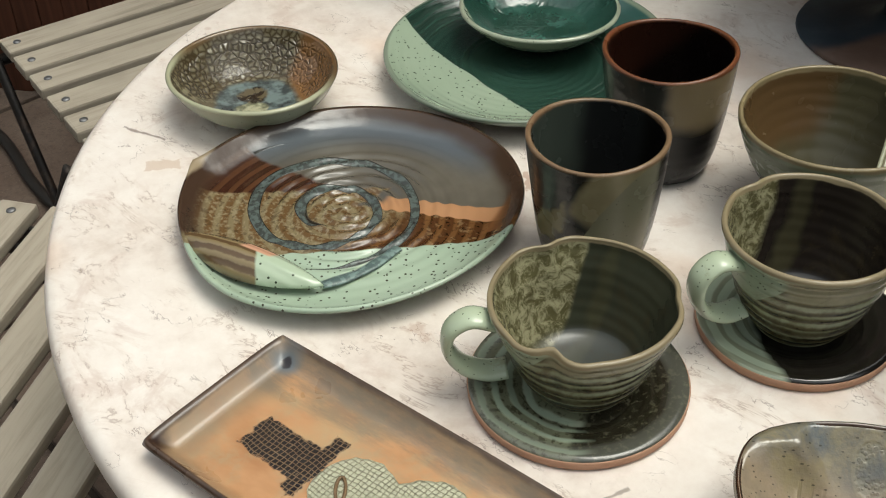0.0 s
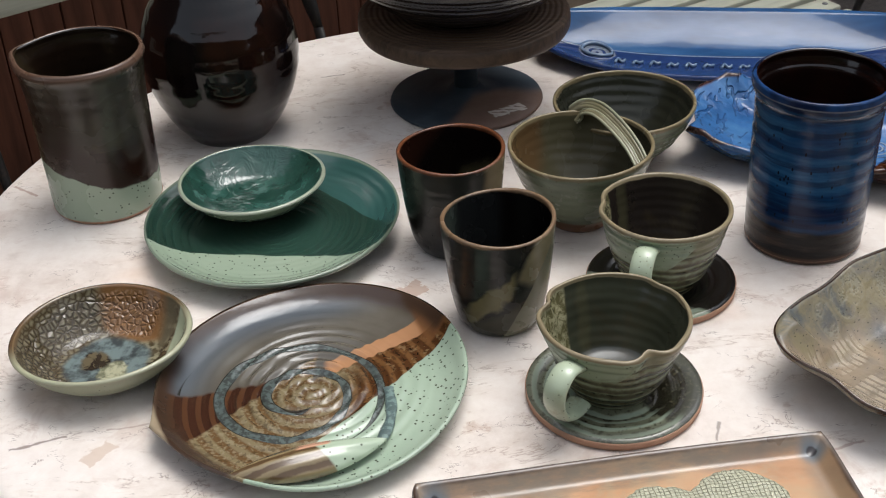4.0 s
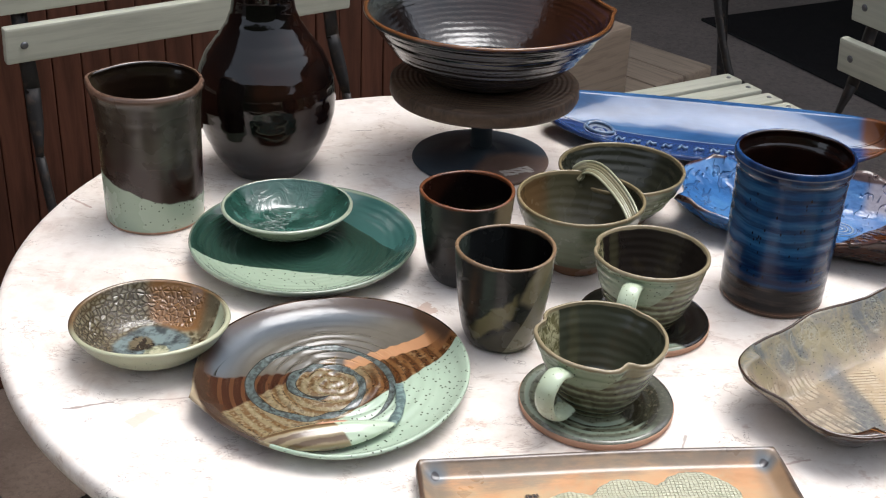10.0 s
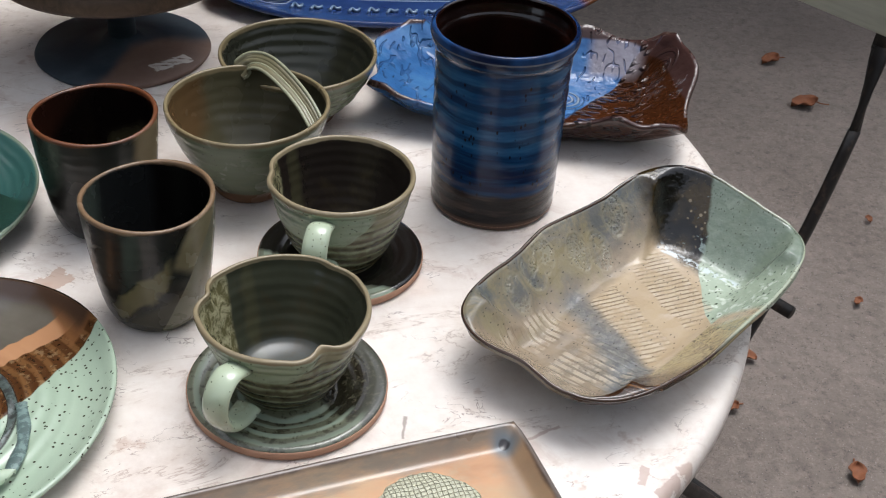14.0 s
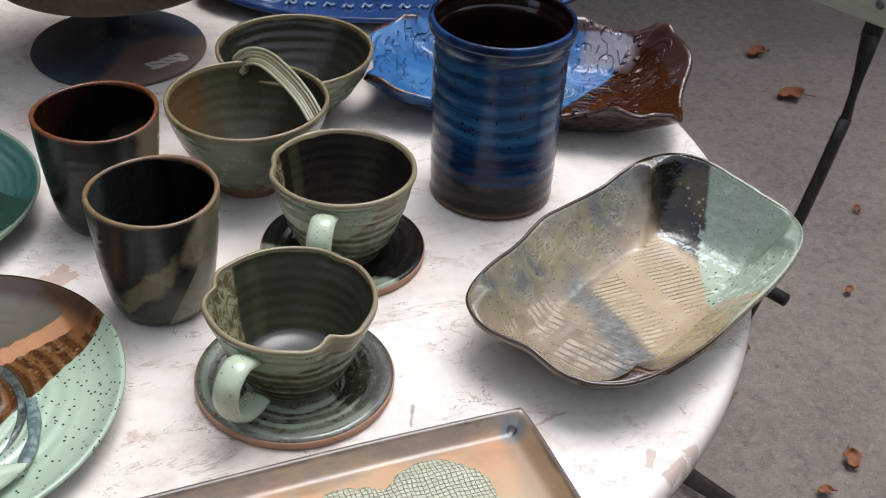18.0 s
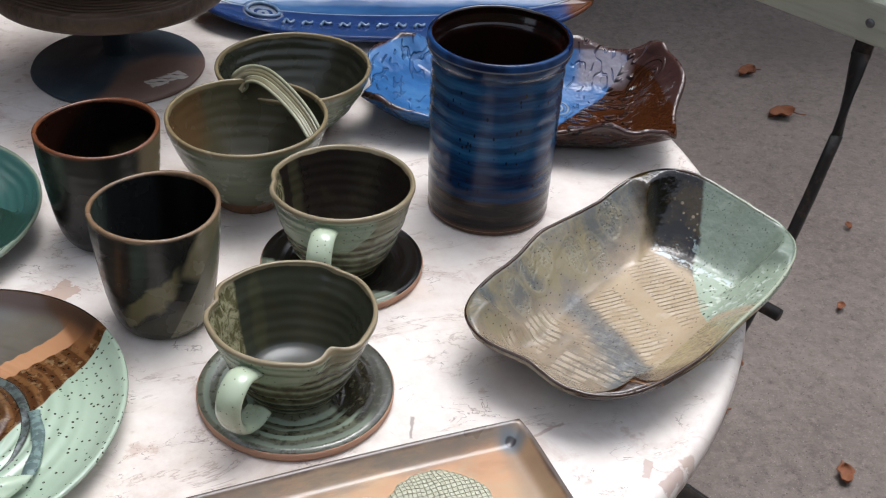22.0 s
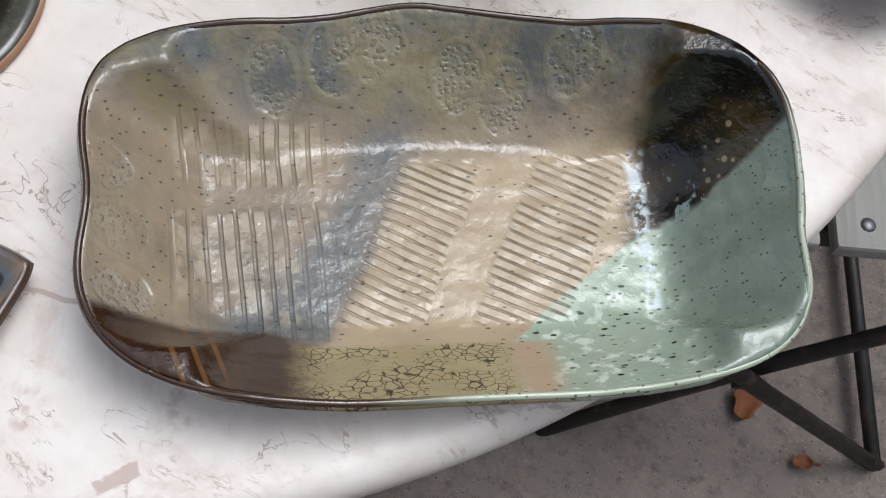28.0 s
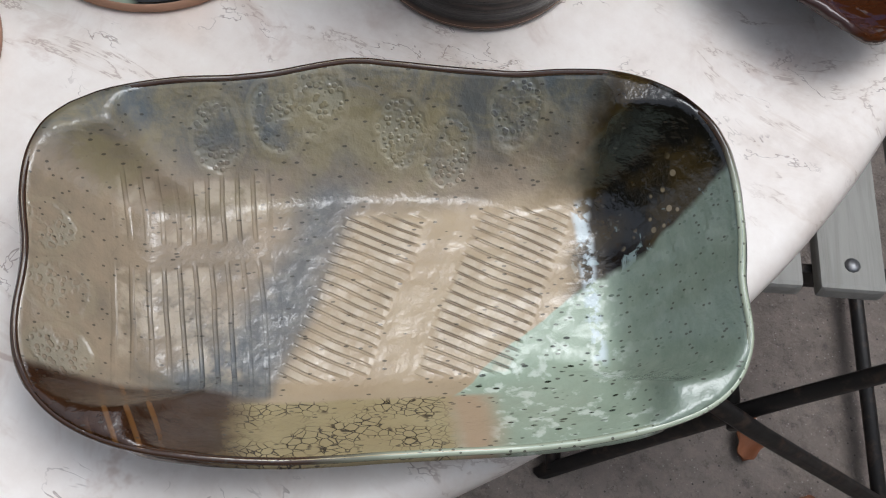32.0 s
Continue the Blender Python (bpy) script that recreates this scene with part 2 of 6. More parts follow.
# ---- materials of the place ----
def table_stone():
    n = Nodes("table_stone")
    cloud = n.m("MULTIPLY_ADD", n.noise(7, 5, 0.6), 0.6, n.m("MULTIPLY", n.noise(42, 5, 0.7), 0.4))
    base = n.ramp(cloud, (0.30, (0.54, 0.46, 0.40)), (0.47, (0.70, 0.63, 0.57)), (0.66, (0.80, 0.75, 0.70)))
    warm = n.step(n.noise(4.5, 3, 0.5, vec=n.stretched(1, 1.6, 1)), 0.6, 0.74)
    base = n.mix(n.m("MULTIPLY", warm, 0.35), base, (0.66, 0.42, 0.27))
    bent = n.stretched(0.75, 1.5, 1)
    vein = n.m("ABSOLUTE", n.m("SUBTRACT", n.noise(13, 6, 0.65, vec=bent, dist=0.6), 0.5))
    gate = n.step(n.noise(11, 2, 0.5), 0.42, 0.56)
    line = n.m("MULTIPLY", n.step(vein, 0.012, 0.002), gate)
    line = n.m("MULTIPLY", line, n.step(n.noise(60, 3), 0.46, 0.56))
    halo = n.m("MULTIPLY", n.step(vein, 0.05, 0.0), gate)
    base = n.mix(n.m("MULTIPLY", halo, 0.22), base, (0.52, 0.41, 0.325))
    base = n.mix(n.m("MULTIPLY", line, 0.5), base, (0.30, 0.21, 0.165))
    fleck = n.m("ABSOLUTE", n.m("SUBTRACT", n.noise(38, 4, 0.6, vec=n.stretched(0.8, 1.4, 1), dist=0.4), 0.52))
    fleck = n.m("MULTIPLY", n.step(fleck, 0.011, 0.003), n.step(n.noise(23, 2), 0.54, 0.63))
    base = n.mix(n.m("MULTIPLY", fleck, 0.7), base, (0.25, 0.19, 0.16))
    blot = n.m("MULTIPLY", n.step(n.noise(30, 4, 0.6), 0.62, 0.7), n.step(n.noise(6, 1), 0.52, 0.6))
    base = n.mix(n.m("MULTIPLY", blot, 0.5), base, (0.42, 0.28, 0.21))
    smear = n.m("MULTIPLY", n.step(n.noise(17, 5, 0.7, dist=0.8), 0.56, 0.68), 0.4)
    base = n.mix(smear, base, (0.52, 0.40, 0.34))
    # single scratches and chipped spots: x, y, turn, half length, half width
    for mx, my, turn, hl, hw, tint in ((-0.193, 0.382, 12, 0.016, 0.0012, (0.20, 0.15, 0.12)), (-0.078, -0.122, 40, 0.020, 0.012, (0.50, 0.34, 0.25)),
                                       (0.366, -0.421, 35, 0.014, 0.004, (0.42, 0.30, 0.25)), (0.350, -0.410, 60, 0.010, 0.003, (0.42, 0.30, 0.25)), (0.385, -0.405, 20, 0.008, 0.003, (0.45, 0.33, 0.27)),
                                       (0.187, -0.335, 75, 0.012, 0.0010, (0.22, 0.18, 0.15)), (-0.385, -0.330, 20, 0.024, 0.0012, (0.16, 0.11, 0.09)), (-0.330, -0.345, 55, 0.015, 0.007, (0.56, 0.44, 0.35)),
                                       (-0.52, 0.10, -35, 0.020, 0.0016, (0.36, 0.22, 0.17)), (-0.27, 0.43, -10, 0.018, 0.0010, (0.26, 0.2, 0.17)), (-0.30, -0.31, 10, 0.03, 0.0008, (0.40, 0.3, 0.25)),
                                       (0.28, -0.36, 20, 0.025, 0.0012, (0.45, 0.33, 0.28)), (0.45, -0.22, 50, 0.012, 0.0012, (0.4, 0.3, 0.26))):
        c, q = math.cos(radians(turn)), math.sin(radians(turn))
        along = n.m("SUBTRACT", n.m("ABSOLUTE", n.lin(c, q, -(mx * c + my * q))), hl)
        over = n.m("SUBTRACT", n.m("ABSOLUTE", n.wobble(n.lin(-q, c, mx * q - my * c), 70, 0.006)), hw)
        d = n.wobble(n.m("MAXIMUM", along, over), 120, hw * 1.5 + 0.001, 3)
        base = n.mix(n.m("MULTIPLY", n.step(d, 0.0008, -0.0006), 0.75), base, tint)
    rough = n.m("MULTIPLY_ADD", n.noise(55, 3), 0.25, 0.22)
    return n.done(base, rough, n.noise(160, 4), 0.12, 0.0006)


def concrete():
    n = Nodes("concrete")
    base = n.ramp(n.noise(1.6, 5, 0.6), (0.3, (0.108, 0.088, 0.076)), (0.7, (0.20, 0.167, 0.145)))
    base = n.mix(n.m("MULTIPLY", n.noise(220, 3, 0.7), 0.4), base, (0.165, 0.138, 0.120))
    base = n.mix(n.m("MULTIPLY", n.step(n.noise(40, 5, 0.7), 0.45, 0.65), 0.3), base, (0.05, 0.04, 0.034))
    base = n.mix(n.m("MULTIPLY", n.step(n.noise(75, 6, 0.85), 0.47, 0.62), 0.45), base, (0.23, 0.19, 0.16))
    base = n.mix(n.m("MULTIPLY", n.step(n.noise(48, 6, 0.85), 0.52, 0.66), 0.5), base, (0.038, 0.031, 0.027))
    base = n.mix(n.specks(150, 0.12), base, (0.25, 0.22, 0.20))
    base = n.mix(n.specks(95, 0.10), base, (0.05, 0.042, 0.038))
    base = n.mix(n.m("MULTIPLY", n.step(n.noise(0.9, 3), 0.52, 0.7), 0.5), base, (0.09, 0.075, 0.065))
    return n.done(base, 0.9, n.m("ADD", n.noise(260, 4, 0.7), n.m("MULTIPLY", n.noise(70, 5, 0.8), 1.5)), 0.8, 0.003, tone=1.3)


def paver():
    n = Nodes("paver")
    r = n.add("ShaderNodeObjectInfo").outputs["Random"]
    base = n.mix(r, (0.115, 0.078, 0.058), (0.078, 0.056, 0.043))
    base = n.mix(n.step(n.noise(5, 5, 0.65), 0.4, 0.7), base, (0.15, 0.108, 0.083))
    base = n.mix(n.m("MULTIPLY", n.step(n.noise(90, 6, 0.8), 0.48, 0.62), 0.4), base, (0.05, 0.036, 0.028))
    base = n.mix(n.specks(150, 0.12), base, (0.17, 0.135, 0.11))
    return n.done(base, 0.88, n.noise(210, 4, 0.7), 0.45, 0.002)


def grey_wood(name, light, dark, along="x", rough=0.75):
    n = Nodes(name)
    r = n.add("ShaderNodeObjectInfo").outputs["Random"]
    v = n.stretched(3, 40, 40) if along == "x" else n.stretched(40, 3, 40)
    shift = n.add("ShaderNodeVectorMath", v, None, operation="ADD")
    comb = n.add("ShaderNodeCombineXYZ", n.m("MULTIPLY", r, 37.0), n.m("MULTIPLY", r, 11.0), r)
    n.t.links.new(comb.outputs[0], shift.inputs[1])
    g = n.noise(2.2, 6, 0.65, vec=shift.outputs[0], dist=0.5)
    base = n.ramp(g, (0.28, dark), (0.52, light), (0.75, tuple(min(1, c * 1.15) for c in light)))
    base = n.mix(n.m("MULTIPLY", r, 0.35), base, tuple(c * 0.8 for c in light))
    base = n.mix(n.m("MULTIPLY", n.step(n.noise(9, 3), 0.55, 0.75), 0.35), base, tuple(c * 0.55 for c in light))
    base = n.mix(0.35, base, light)
    return n.done(base, rough, g, 0.3, 0.0012)


def dark_metal():
    n = Nodes("dark_metal")
    base = n.mix(n.step(n.noise(60, 4), 0.5, 0.72), (0.016, 0.014, 0.013), (0.06, 0.04, 0.03))
    return n.done(base, n.m("MULTIPLY_ADD", n.noise(40, 3), 0.3, 0.4), n.noise(150, 3), 0.3, 0.001, metal=0.3)


def nail_metal():
    n = Nodes("nail_metal")
    return n.done(n.mix(n.noise(300, 3), (0.10, 0.10, 0.10), (0.28, 0.28, 0.29)), 0.45, metal=0.8)


def wall_boards():
    n = Nodes("wall_boards")
    r = n.add("ShaderNodeObjectInfo").outputs["Random"]
    g = n.noise(3.0, 6, 0.6, vec=n.stretched(14, 14, 1.2), dist=0.4)
    base = n.ramp(g, (0.3, (0.060, 0.024, 0.014)), (0.6, (0.135, 0.052, 0.030)), (0.8, (0.18, 0.075, 0.045)))
    base = n.mix(n.m("MULTIPLY", r, 0.4), base, (0.05, 0.02, 0.012))
    return n.done(base, 0.75, g, 0.3, 0.0015, spec=0.2)


def leaf_brown():
    n = Nodes("leaf_brown")
    base = n.mix(n.noise(70, 3), (0.26, 0.085, 0.028), (0.11, 0.04, 0.018))
    return n.done(base, 0.75, n.noise(240, 3), 0.4, 0.001)


M_TABLE, M_CONCRETE, M_PAVER = table_stone(), concrete(), paver()
M_SLAT = grey_wood("weathered_slat", (0.36, 0.315, 0.25), (0.17, 0.14, 0.105))
M_PAINTED = grey_wood("painted_slat", (0.50, 0.50, 0.40), (0.33, 0.32, 0.25), rough=0.6)
M_GREY = grey_wood("grey_weathered_slat", (0.31, 0.30, 0.275), (0.17, 0.16, 0.14))
M_STEP = grey_wood("old_deck_wood", (0.33, 0.25, 0.18), (0.13, 0.09, 0.062))
M_STEP_Y = grey_wood("old_deck_wood_long", (0.31, 0.24, 0.175), (0.12, 0.085, 0.06), along="y")
M_METAL, M_NAIL, M_BOARD, M_LEAF = dark_metal(), nail_metal(), wall_boards(), leaf_brown()
_n = Nodes("rubber_mat")
M_MAT = _n.done(_n.mix(_n.noise(40, 4), (0.008, 0.008, 0.009), (0.022, 0.021, 0.02)), 0.8, _n.noise(300, 2), 0.5, 0.002, spec=0.1)
_n = Nodes("joint_dirt")
M_JOINT = _n.done(_n.mix(_n.noise(30, 4), (0.018, 0.014, 0.011), (0.05, 0.035, 0.025)), 0.95)


# ---- ground ----
bm = bmesh.new()
bmesh.ops.create_grid(bm, x_segments=4, y_segments=4, size=60, matrix=Matrix.Translation((0, 0, -0.012)))
ground = tagged(obj("ground", bm, M_JOINT, False), "dark dirt in the joints under the concrete paving", "ground", kind="structure")

pavement = empty("pavement", pose(0, 0, 0), "grey-brown worn concrete slabs with dark dirty joints", "pavement", kind="structure")
SLAB_TURN = radians(0)


def slab(cx, cy, sx, sy, material, name="slab"):
    bm = box(sx - 0.012, sy - 0.012, 0.04, 0.004)
    ob = part(name, bm, material, pavement, smooth=False)
    ob.matrix_basis = Matrix.Translation((cx, cy, -0.02)) @ Matrix.Rotation(SLAB_TURN, 4, "Z")
    return ob


# ---- wall ----
wall_dir = Vector((0.79, 0.61, 0)).normalized()
wall_from = Vector((-3.0, -0.847, 0))
wall_turn = math.atan2(wall_dir.y, wall_dir.x)
wall_west = empty("wall_west", Matrix.Translation(wall_from) @ Matrix.Rotation(wall_turn, 4, "Z"),
                  "dark reddish-brown vertical board wall", "wall", kind="structure")
backing = part("backing", box(4.0, 0.10, 2.8, 0.0, at=(2.0, 0.084, 1.4)), M_BOARD, wall_west, smooth=False)
_board = None
_board = part("board", box(0.0535, 0.022, 2.8, 0.003), M_BOARD, wall_west, smooth=False)
_board.matrix_basis = pose(0.028, 0.022, 1.4)
for k in range(1, 72):
    b = new("board", _board.data)
    b.parent = wall_west
    b.matrix_basis = pose(0.028 + 0.0553 * k, 0.022 + 0.002 * math.sin(k * 2.3), 1.4)

# Out-of-view wall, added as dark surroundings behind the yard.
back_wall = empty("wall_north", pose(-0.4, 6.2, 0), "unseen dark brown board wall added behind the yard", "wall", kind="structure")
part("backing", box(9, 0.12, 3.0, 0.0, at=(4.2, 0.1, 1.5)), M_BOARD, back_wall, smooth=False)
for k in range(34):
    b = part("board", box(0.25, 0.03, 3.0, 0.004), M_BOARD, back_wall, smooth=False)
    b.matrix_basis = pose(-0.2 + 0.26 * k, 0.02, 1.5)

# Dark green for the unseen walls that block the low sky.
def hedge():
    n = Nodes("unseen_hedge")
    c = n.ramp(n.noise(9, 5, 0.7), (0.3, (0.012, 0.018, 0.008)), (0.6, (0.035, 0.05, 0.02)), (0.8, (0.07, 0.09, 0.04)))
    return n.done(c, 0.9, n.noise(25, 5, 0.7), 0.8, 0.05, spec=0.1)


M_UNSEEN_HEDGE = hedge()
# Both stand out of view, added to darken reflections in the glazes.
for nm, sx, sy, x, y, hgt in (("wall_south", 16, 0.4, 1.0, -5.2, 3.6), ("wall_east", 0.4, 16, 7.5, 1.5, 3.6)):
    w = tagged(obj(nm, box(sx, sy, hgt, 0.05), M_UNSEEN_HEDGE, False), "unseen tall dark green hedge added to block the low sky", "hedge", kind="structure")
    w.matrix_world = pose(x, y, hgt / 2)
# Unseen roof, added to keep light off the far ground.
roof = tagged(obj("ceiling", box(11.0, 4.5, 0.12, 0.01), M_BOARD, False), "unseen dark wooden roof added to shade the far ground", "roof", kind="structure")
roof.matrix_world = pose(2.6, 4.15, 2.62)

# ---- table ----
table = empty("round_table", pose(0.070, 0.089, 0), "round pinkish-white stone cafe table top on a dark metal pedestal", "table")
R = 0.5622
edge = [(R - 0.012, H - 0.030), (R - 0.004, H - 0.028), (R - 0.0005, H - 0.022), (R, H - 0.012), (R - 0.002, H - 0.005), (R - 0.006, H - 0.0015), (R - 0.012, H)]
top = part("table_top", lathe([(0, H - 0.03)] + edge + [(R * f, H) for f in (0.8, 0.5, 0.2)] + [(0, H)], 160), M_TABLE, table)
part("pedestal", lathe([(0, 0.02), (0.05, 0.02), (0.045, 0.06), (0.032, 0.10), (0.03, 0.62), (0.05, 0.68), (0.10, 0.705), (0, 0.708)], 32), M_METAL, table)
for k in range(3):
    a = 2 * math.pi * k / 3 + 0.9
    pts = curve3([(0.03 * math.cos(a), 0.03 * math.sin(a), 0.10), (0.16 * math.cos(a), 0.16 * math.sin(a), 0.07), (0.30 * math.cos(a), 0.30 * math.sin(a), 0.018)], 5)
    part("foot", tube(pts, 0.018, 8), M_METAL, table)


# ---- folding chairs ----
def slatted_chair(name, m, label, seat_wood, back_wood, back=True, slats=((0.79, -0.328), (0.875, -0.338))):
    """x across, +y to the front, origin on the floor under the seat's middle."""
    chair = empty(name, m, label, "chair")
    half, w = 0.265, 0.050
    slat_bm = box(2 * half, w, 0.018, 0.004)
    first = part("seat_slat", slat_bm, seat_wood, chair, smooth=False)
    rows = [0.165 - 0.066 * i for i in range(6)]
    first.matrix_basis = pose(0, rows[0], 0.455)
    slat_row = [first]
    for k, y in enumerate(rows[1:]):
        s = new("seat_slat", first.data)
        s.parent = chair
        s.matrix_basis = pose(0.003 * math.sin(k * 3.1), y, 0.455, 0, 0, 0.5 * math.sin(k * 2.1))
        slat_row.append(s)
    nail_bm = lathe([(0, 0), (0.0062, 0), (0.006, 0.0012), (0.004, 0.0026), (0, 0.003)], 10)
    nail = part("nail", nail_bm, M_NAIL, first)
    nail.matrix_basis = pose(-0.245, 0, 0.0085)
    for board in slat_row:
        for x in (-0.245, 0.245):
            if (board, x) != (first, -0.245):
                s = new("nail", nail.data)
                s.parent = board
                s.matrix_basis = pose(x, 0, 0.0085)
    for x in (-0.24, 0.24):
        part("seat_rail", box(0.008, 0.42, 0.026, 0.002, at=(x, 0.0, 0.432)), M_METAL, chair, smooth=False)
    for sx in (-1, 1):
        x = sx * 0.276
        low = [(x, 0.134, 0.0), (x, -0.006, 0.21), (x, -0.206, 0.47), (x, -0.288, 0.645)]
        part("upright", tube(curve3(low, 4), 0.012, 8, 0.6, up=(1, 0, 0)), M_METAL, chair)
        tw = [(x - sx * 0.002 * i, -0.288 - 0.006 * i, 0.645 + 0.02 * i) for i in range(6)]
        part("twist", tube(tw, 0.0125, 8, 0.45, up=(1, 0, 0), twist=math.pi / 2), M_METAL, chair)
        if back:
            part("back_bar", tube([(x - sx * 0.01, -0.317, 0.74), (x - sx * 0.01, -0.328, 0.79), (x - sx * 0.01, -0.351, 0.91)], 0.013, 8, 0.4, up=(0, 1, 0)), M_METAL, chair)
        xi = sx * 0.294
        part("leg", tube([(xi, 0.150, 0.43), (xi, -0.03, 0.22), (xi, -0.225, 0.012)], 0.011, 8, 0.6, up=(1, 0, 0)), M_METAL, chair)
    part("cross_rod", tube([(-0.29, -0.010, 0.215), (0.29, -0.010, 0.215)], 0.007, 8), M_METAL, chair)
    part("cross_rod", tube([(-0.31, -0.185, 0.432), (0.31, -0.185, 0.432)], 0.009, 8), M_METAL, chair)
    part("cross_rod", tube([(-0.28, 0.125, 0.02), (0.28, 0.125, 0.02)], 0.008, 8), M_METAL, chair)
    part("cross_rod", tube([(-0.30, -0.215, 0.03), (0.30, -0.215, 0.03)], 0.008, 8), M_METAL, chair)
    if back:
        for z, y in slats:
            b = part("back_slat", box(0.60, 0.016, 0.058, 0.004), back_wood, chair, smooth=False)
            b.matrix_basis = pose(0, y + 0.012, z, -7)
            for x in (-0.272, 0.272):
                s = new("nail", nail.data)
                s.parent = b
                s.matrix_basis = pose(x, 0.0082, 0, -90)
    return chair


chairs = "folding chairs round the table"
right_chair = slatted_chair("folding_chair", pose(0.5245, 0.370, 0, 0, 0, 120.7), "folding chair with grey weathered slats pushed under the table", M_GREY, M_PAINTED)
left_chair = slatted_chair("folding_chair", pose(-0.868, 0.160, 0, 0, 0, -97.5), "folding chair with bare weathered wooden slats facing the table", M_SLAT, M_SLAT)
front_chair = slatted_chair("folding_chair", pose(-0.465, -0.41, 0, 0, 0, -56.5), "folding chair with worn brown-grey slats tucked under the table edge", M_SLAT, M_SLAT, back=False)
far_chair = slatted_chair("folding_chair", pose(-0.23, 0.468, 0, 0, 0, 217.7), "folding chair with pale green painted back slats before the wall", M_PAINTED, M_PAINTED, slats=((0.818, -0.331), (0.891, -0.340)))
stool = slatted_chair("folding_stool", pose(0.506, 1.282, 0, 0, 0, 212), "low slatted folding seat with pale weathered slats", M_PAINTED, M_PAINTED, back=False)
for c in (right_chair, left_chair, front_chair, far_chair, stool):
    tagged(c, group=chairs)
tagged(stool, category="stool", group="stools")

# ---- wooden step, post, mat ----
step = empty("wooden_step", pose(0.43, 1.83, 0, 0, 0, 46), "weathered brown timber step with split plank treads", "step")
for k in range(3):
    p = part("tread_plank", box(0.122, 0.60, 0.045, 0.006), M_STEP_Y, step, smooth=False)
    p.matrix_basis = pose(0.062 + 0.126 * k, 0.30, 0.2775, 0, 0, 0.6 * (k - 1))
part("riser", box(0.36, 0.035, 0.255, 0.005, at=(0.19, 0.03, 0.1275)), M_STEP, step, smooth=False)
part("side_board", box(0.035, 0.54, 0.255, 0.005, at=(0.355, 0.32, 0.1275)), M_STEP_Y, step, smooth=False)
part("block", box(0.30, 0.42, 0.49, 0.008, at=(-0.155, 0.21, 0.245)), M_STEP, step, "square timber block with end grain", smooth=False)

post = tagged(obj("metal_post", tube(curve3([(0.86, 2.76, 0.0), (0.845, 2.78, 0.15), (0.83, 2.80, 0.35), (0.825, 2.80, 0.8)], 6), 0.016, 12), M_METAL),
              "thin bent black iron post on the concrete", "post")
mat = tagged(obj("floor_mat", box(1.0, 0.95, 0.012, 0.004), M_MAT, False), "flat black rubber doormat on the concrete", "mat")
mat.matrix_world = pose(1.55, 3.27, 0.007, 0, 0, -60.8)

_n = Nodes("black_rubber_hose")
M_HOSE = _n.done(_n.mix(_n.noise(40, 4), (0.008, 0.007, 0.006), (0.024, 0.020, 0.017)), 0.55, _n.noise(120, 3), 0.3, 0.001)
_line = [(-1.32, 0.38), (-1.20, 0.38), (-1.07, 0.30), (-1.04, 0.16), (-1.10, 0.06), (-1.25, 0.010), (-1.38, 0.012), (-1.56, 0.040), (-1.72, 0.02), (-1.90, -0.12), (-2.10, -0.38), (-2.20, -0.75)]
hose = tagged(obj("garden_hose", tube(curve3([(x, y, 0.0115) for x, y in _line], 8), 0.0105, 12), M_HOSE), "black rubber hose lying in a bend on the pavers", "hose")

# ---- dry leaves ----
random.seed(4)


def dry_leaf(x, y, size, turn, long_stem=True):
    def f(u, v):
        w = (1 - u * u) ** 0.6 * (0.72 + 0.14 * math.sin(5 * u))
        return (size * 0.5 * u, size * 0.5 * v * w, 0.008 + size * (0.16 * v * v + 0.10 * u * u * u + 0.04 * math.sin(7 * u + 3 * v)))
    leaf = empty("dry_leaf", pose(x, y, 0.002, 0, 0, turn), "curled reddish-brown dry leaf on the concrete", "leaf", "dry leaves")
    part("blade", sheet(10, 6, f, 0.0012), M_LEAF, leaf)
    part("stem", tube([(size * 0.45, 0, 0.012), (size * 0.7, size * 0.06, 0.004), (size * (1.0 if long_stem else 0.8), 0, 0.003)], 0.0016, 6), M_LEAF, leaf)
    return leaf


for x, y, size, turn in ((1.535, 1.639, 0.05, 20), (1.525, 1.42, 0.062, -5), (1.094, 0.293, 0.036, 70), (0.719, 0.214, 0.040, 100), (1.031, 0.583, 0.034, 150),
                         (0.955, 0.465, 0.026, 20), (1.30, 0.70, 0.02, 40), (1.02, 0.24, 0.022, 0), (0.80, 0.19, 0.022, 30), (1.45, 0.95, 0.018, 80), (1.22, 1.05, 0.02, 10)):
    dry_leaf(x, y, size, turn)


# ---- glazes ----
def rim_tint(n, color, rim_z, depth=0.006, tint=(0.20, 0.085, 0.03)):
    return n.mix(n.step(n.wobble(n.z, 60, 0.004), rim_z - depth, rim_z - 0.001), color, tint)


def foot_clay(n, color, height=0.006):
    return n.mix(n.step(n.wobble(n.z, 40, 0.003), height, height - 0.002), color, CLAY)


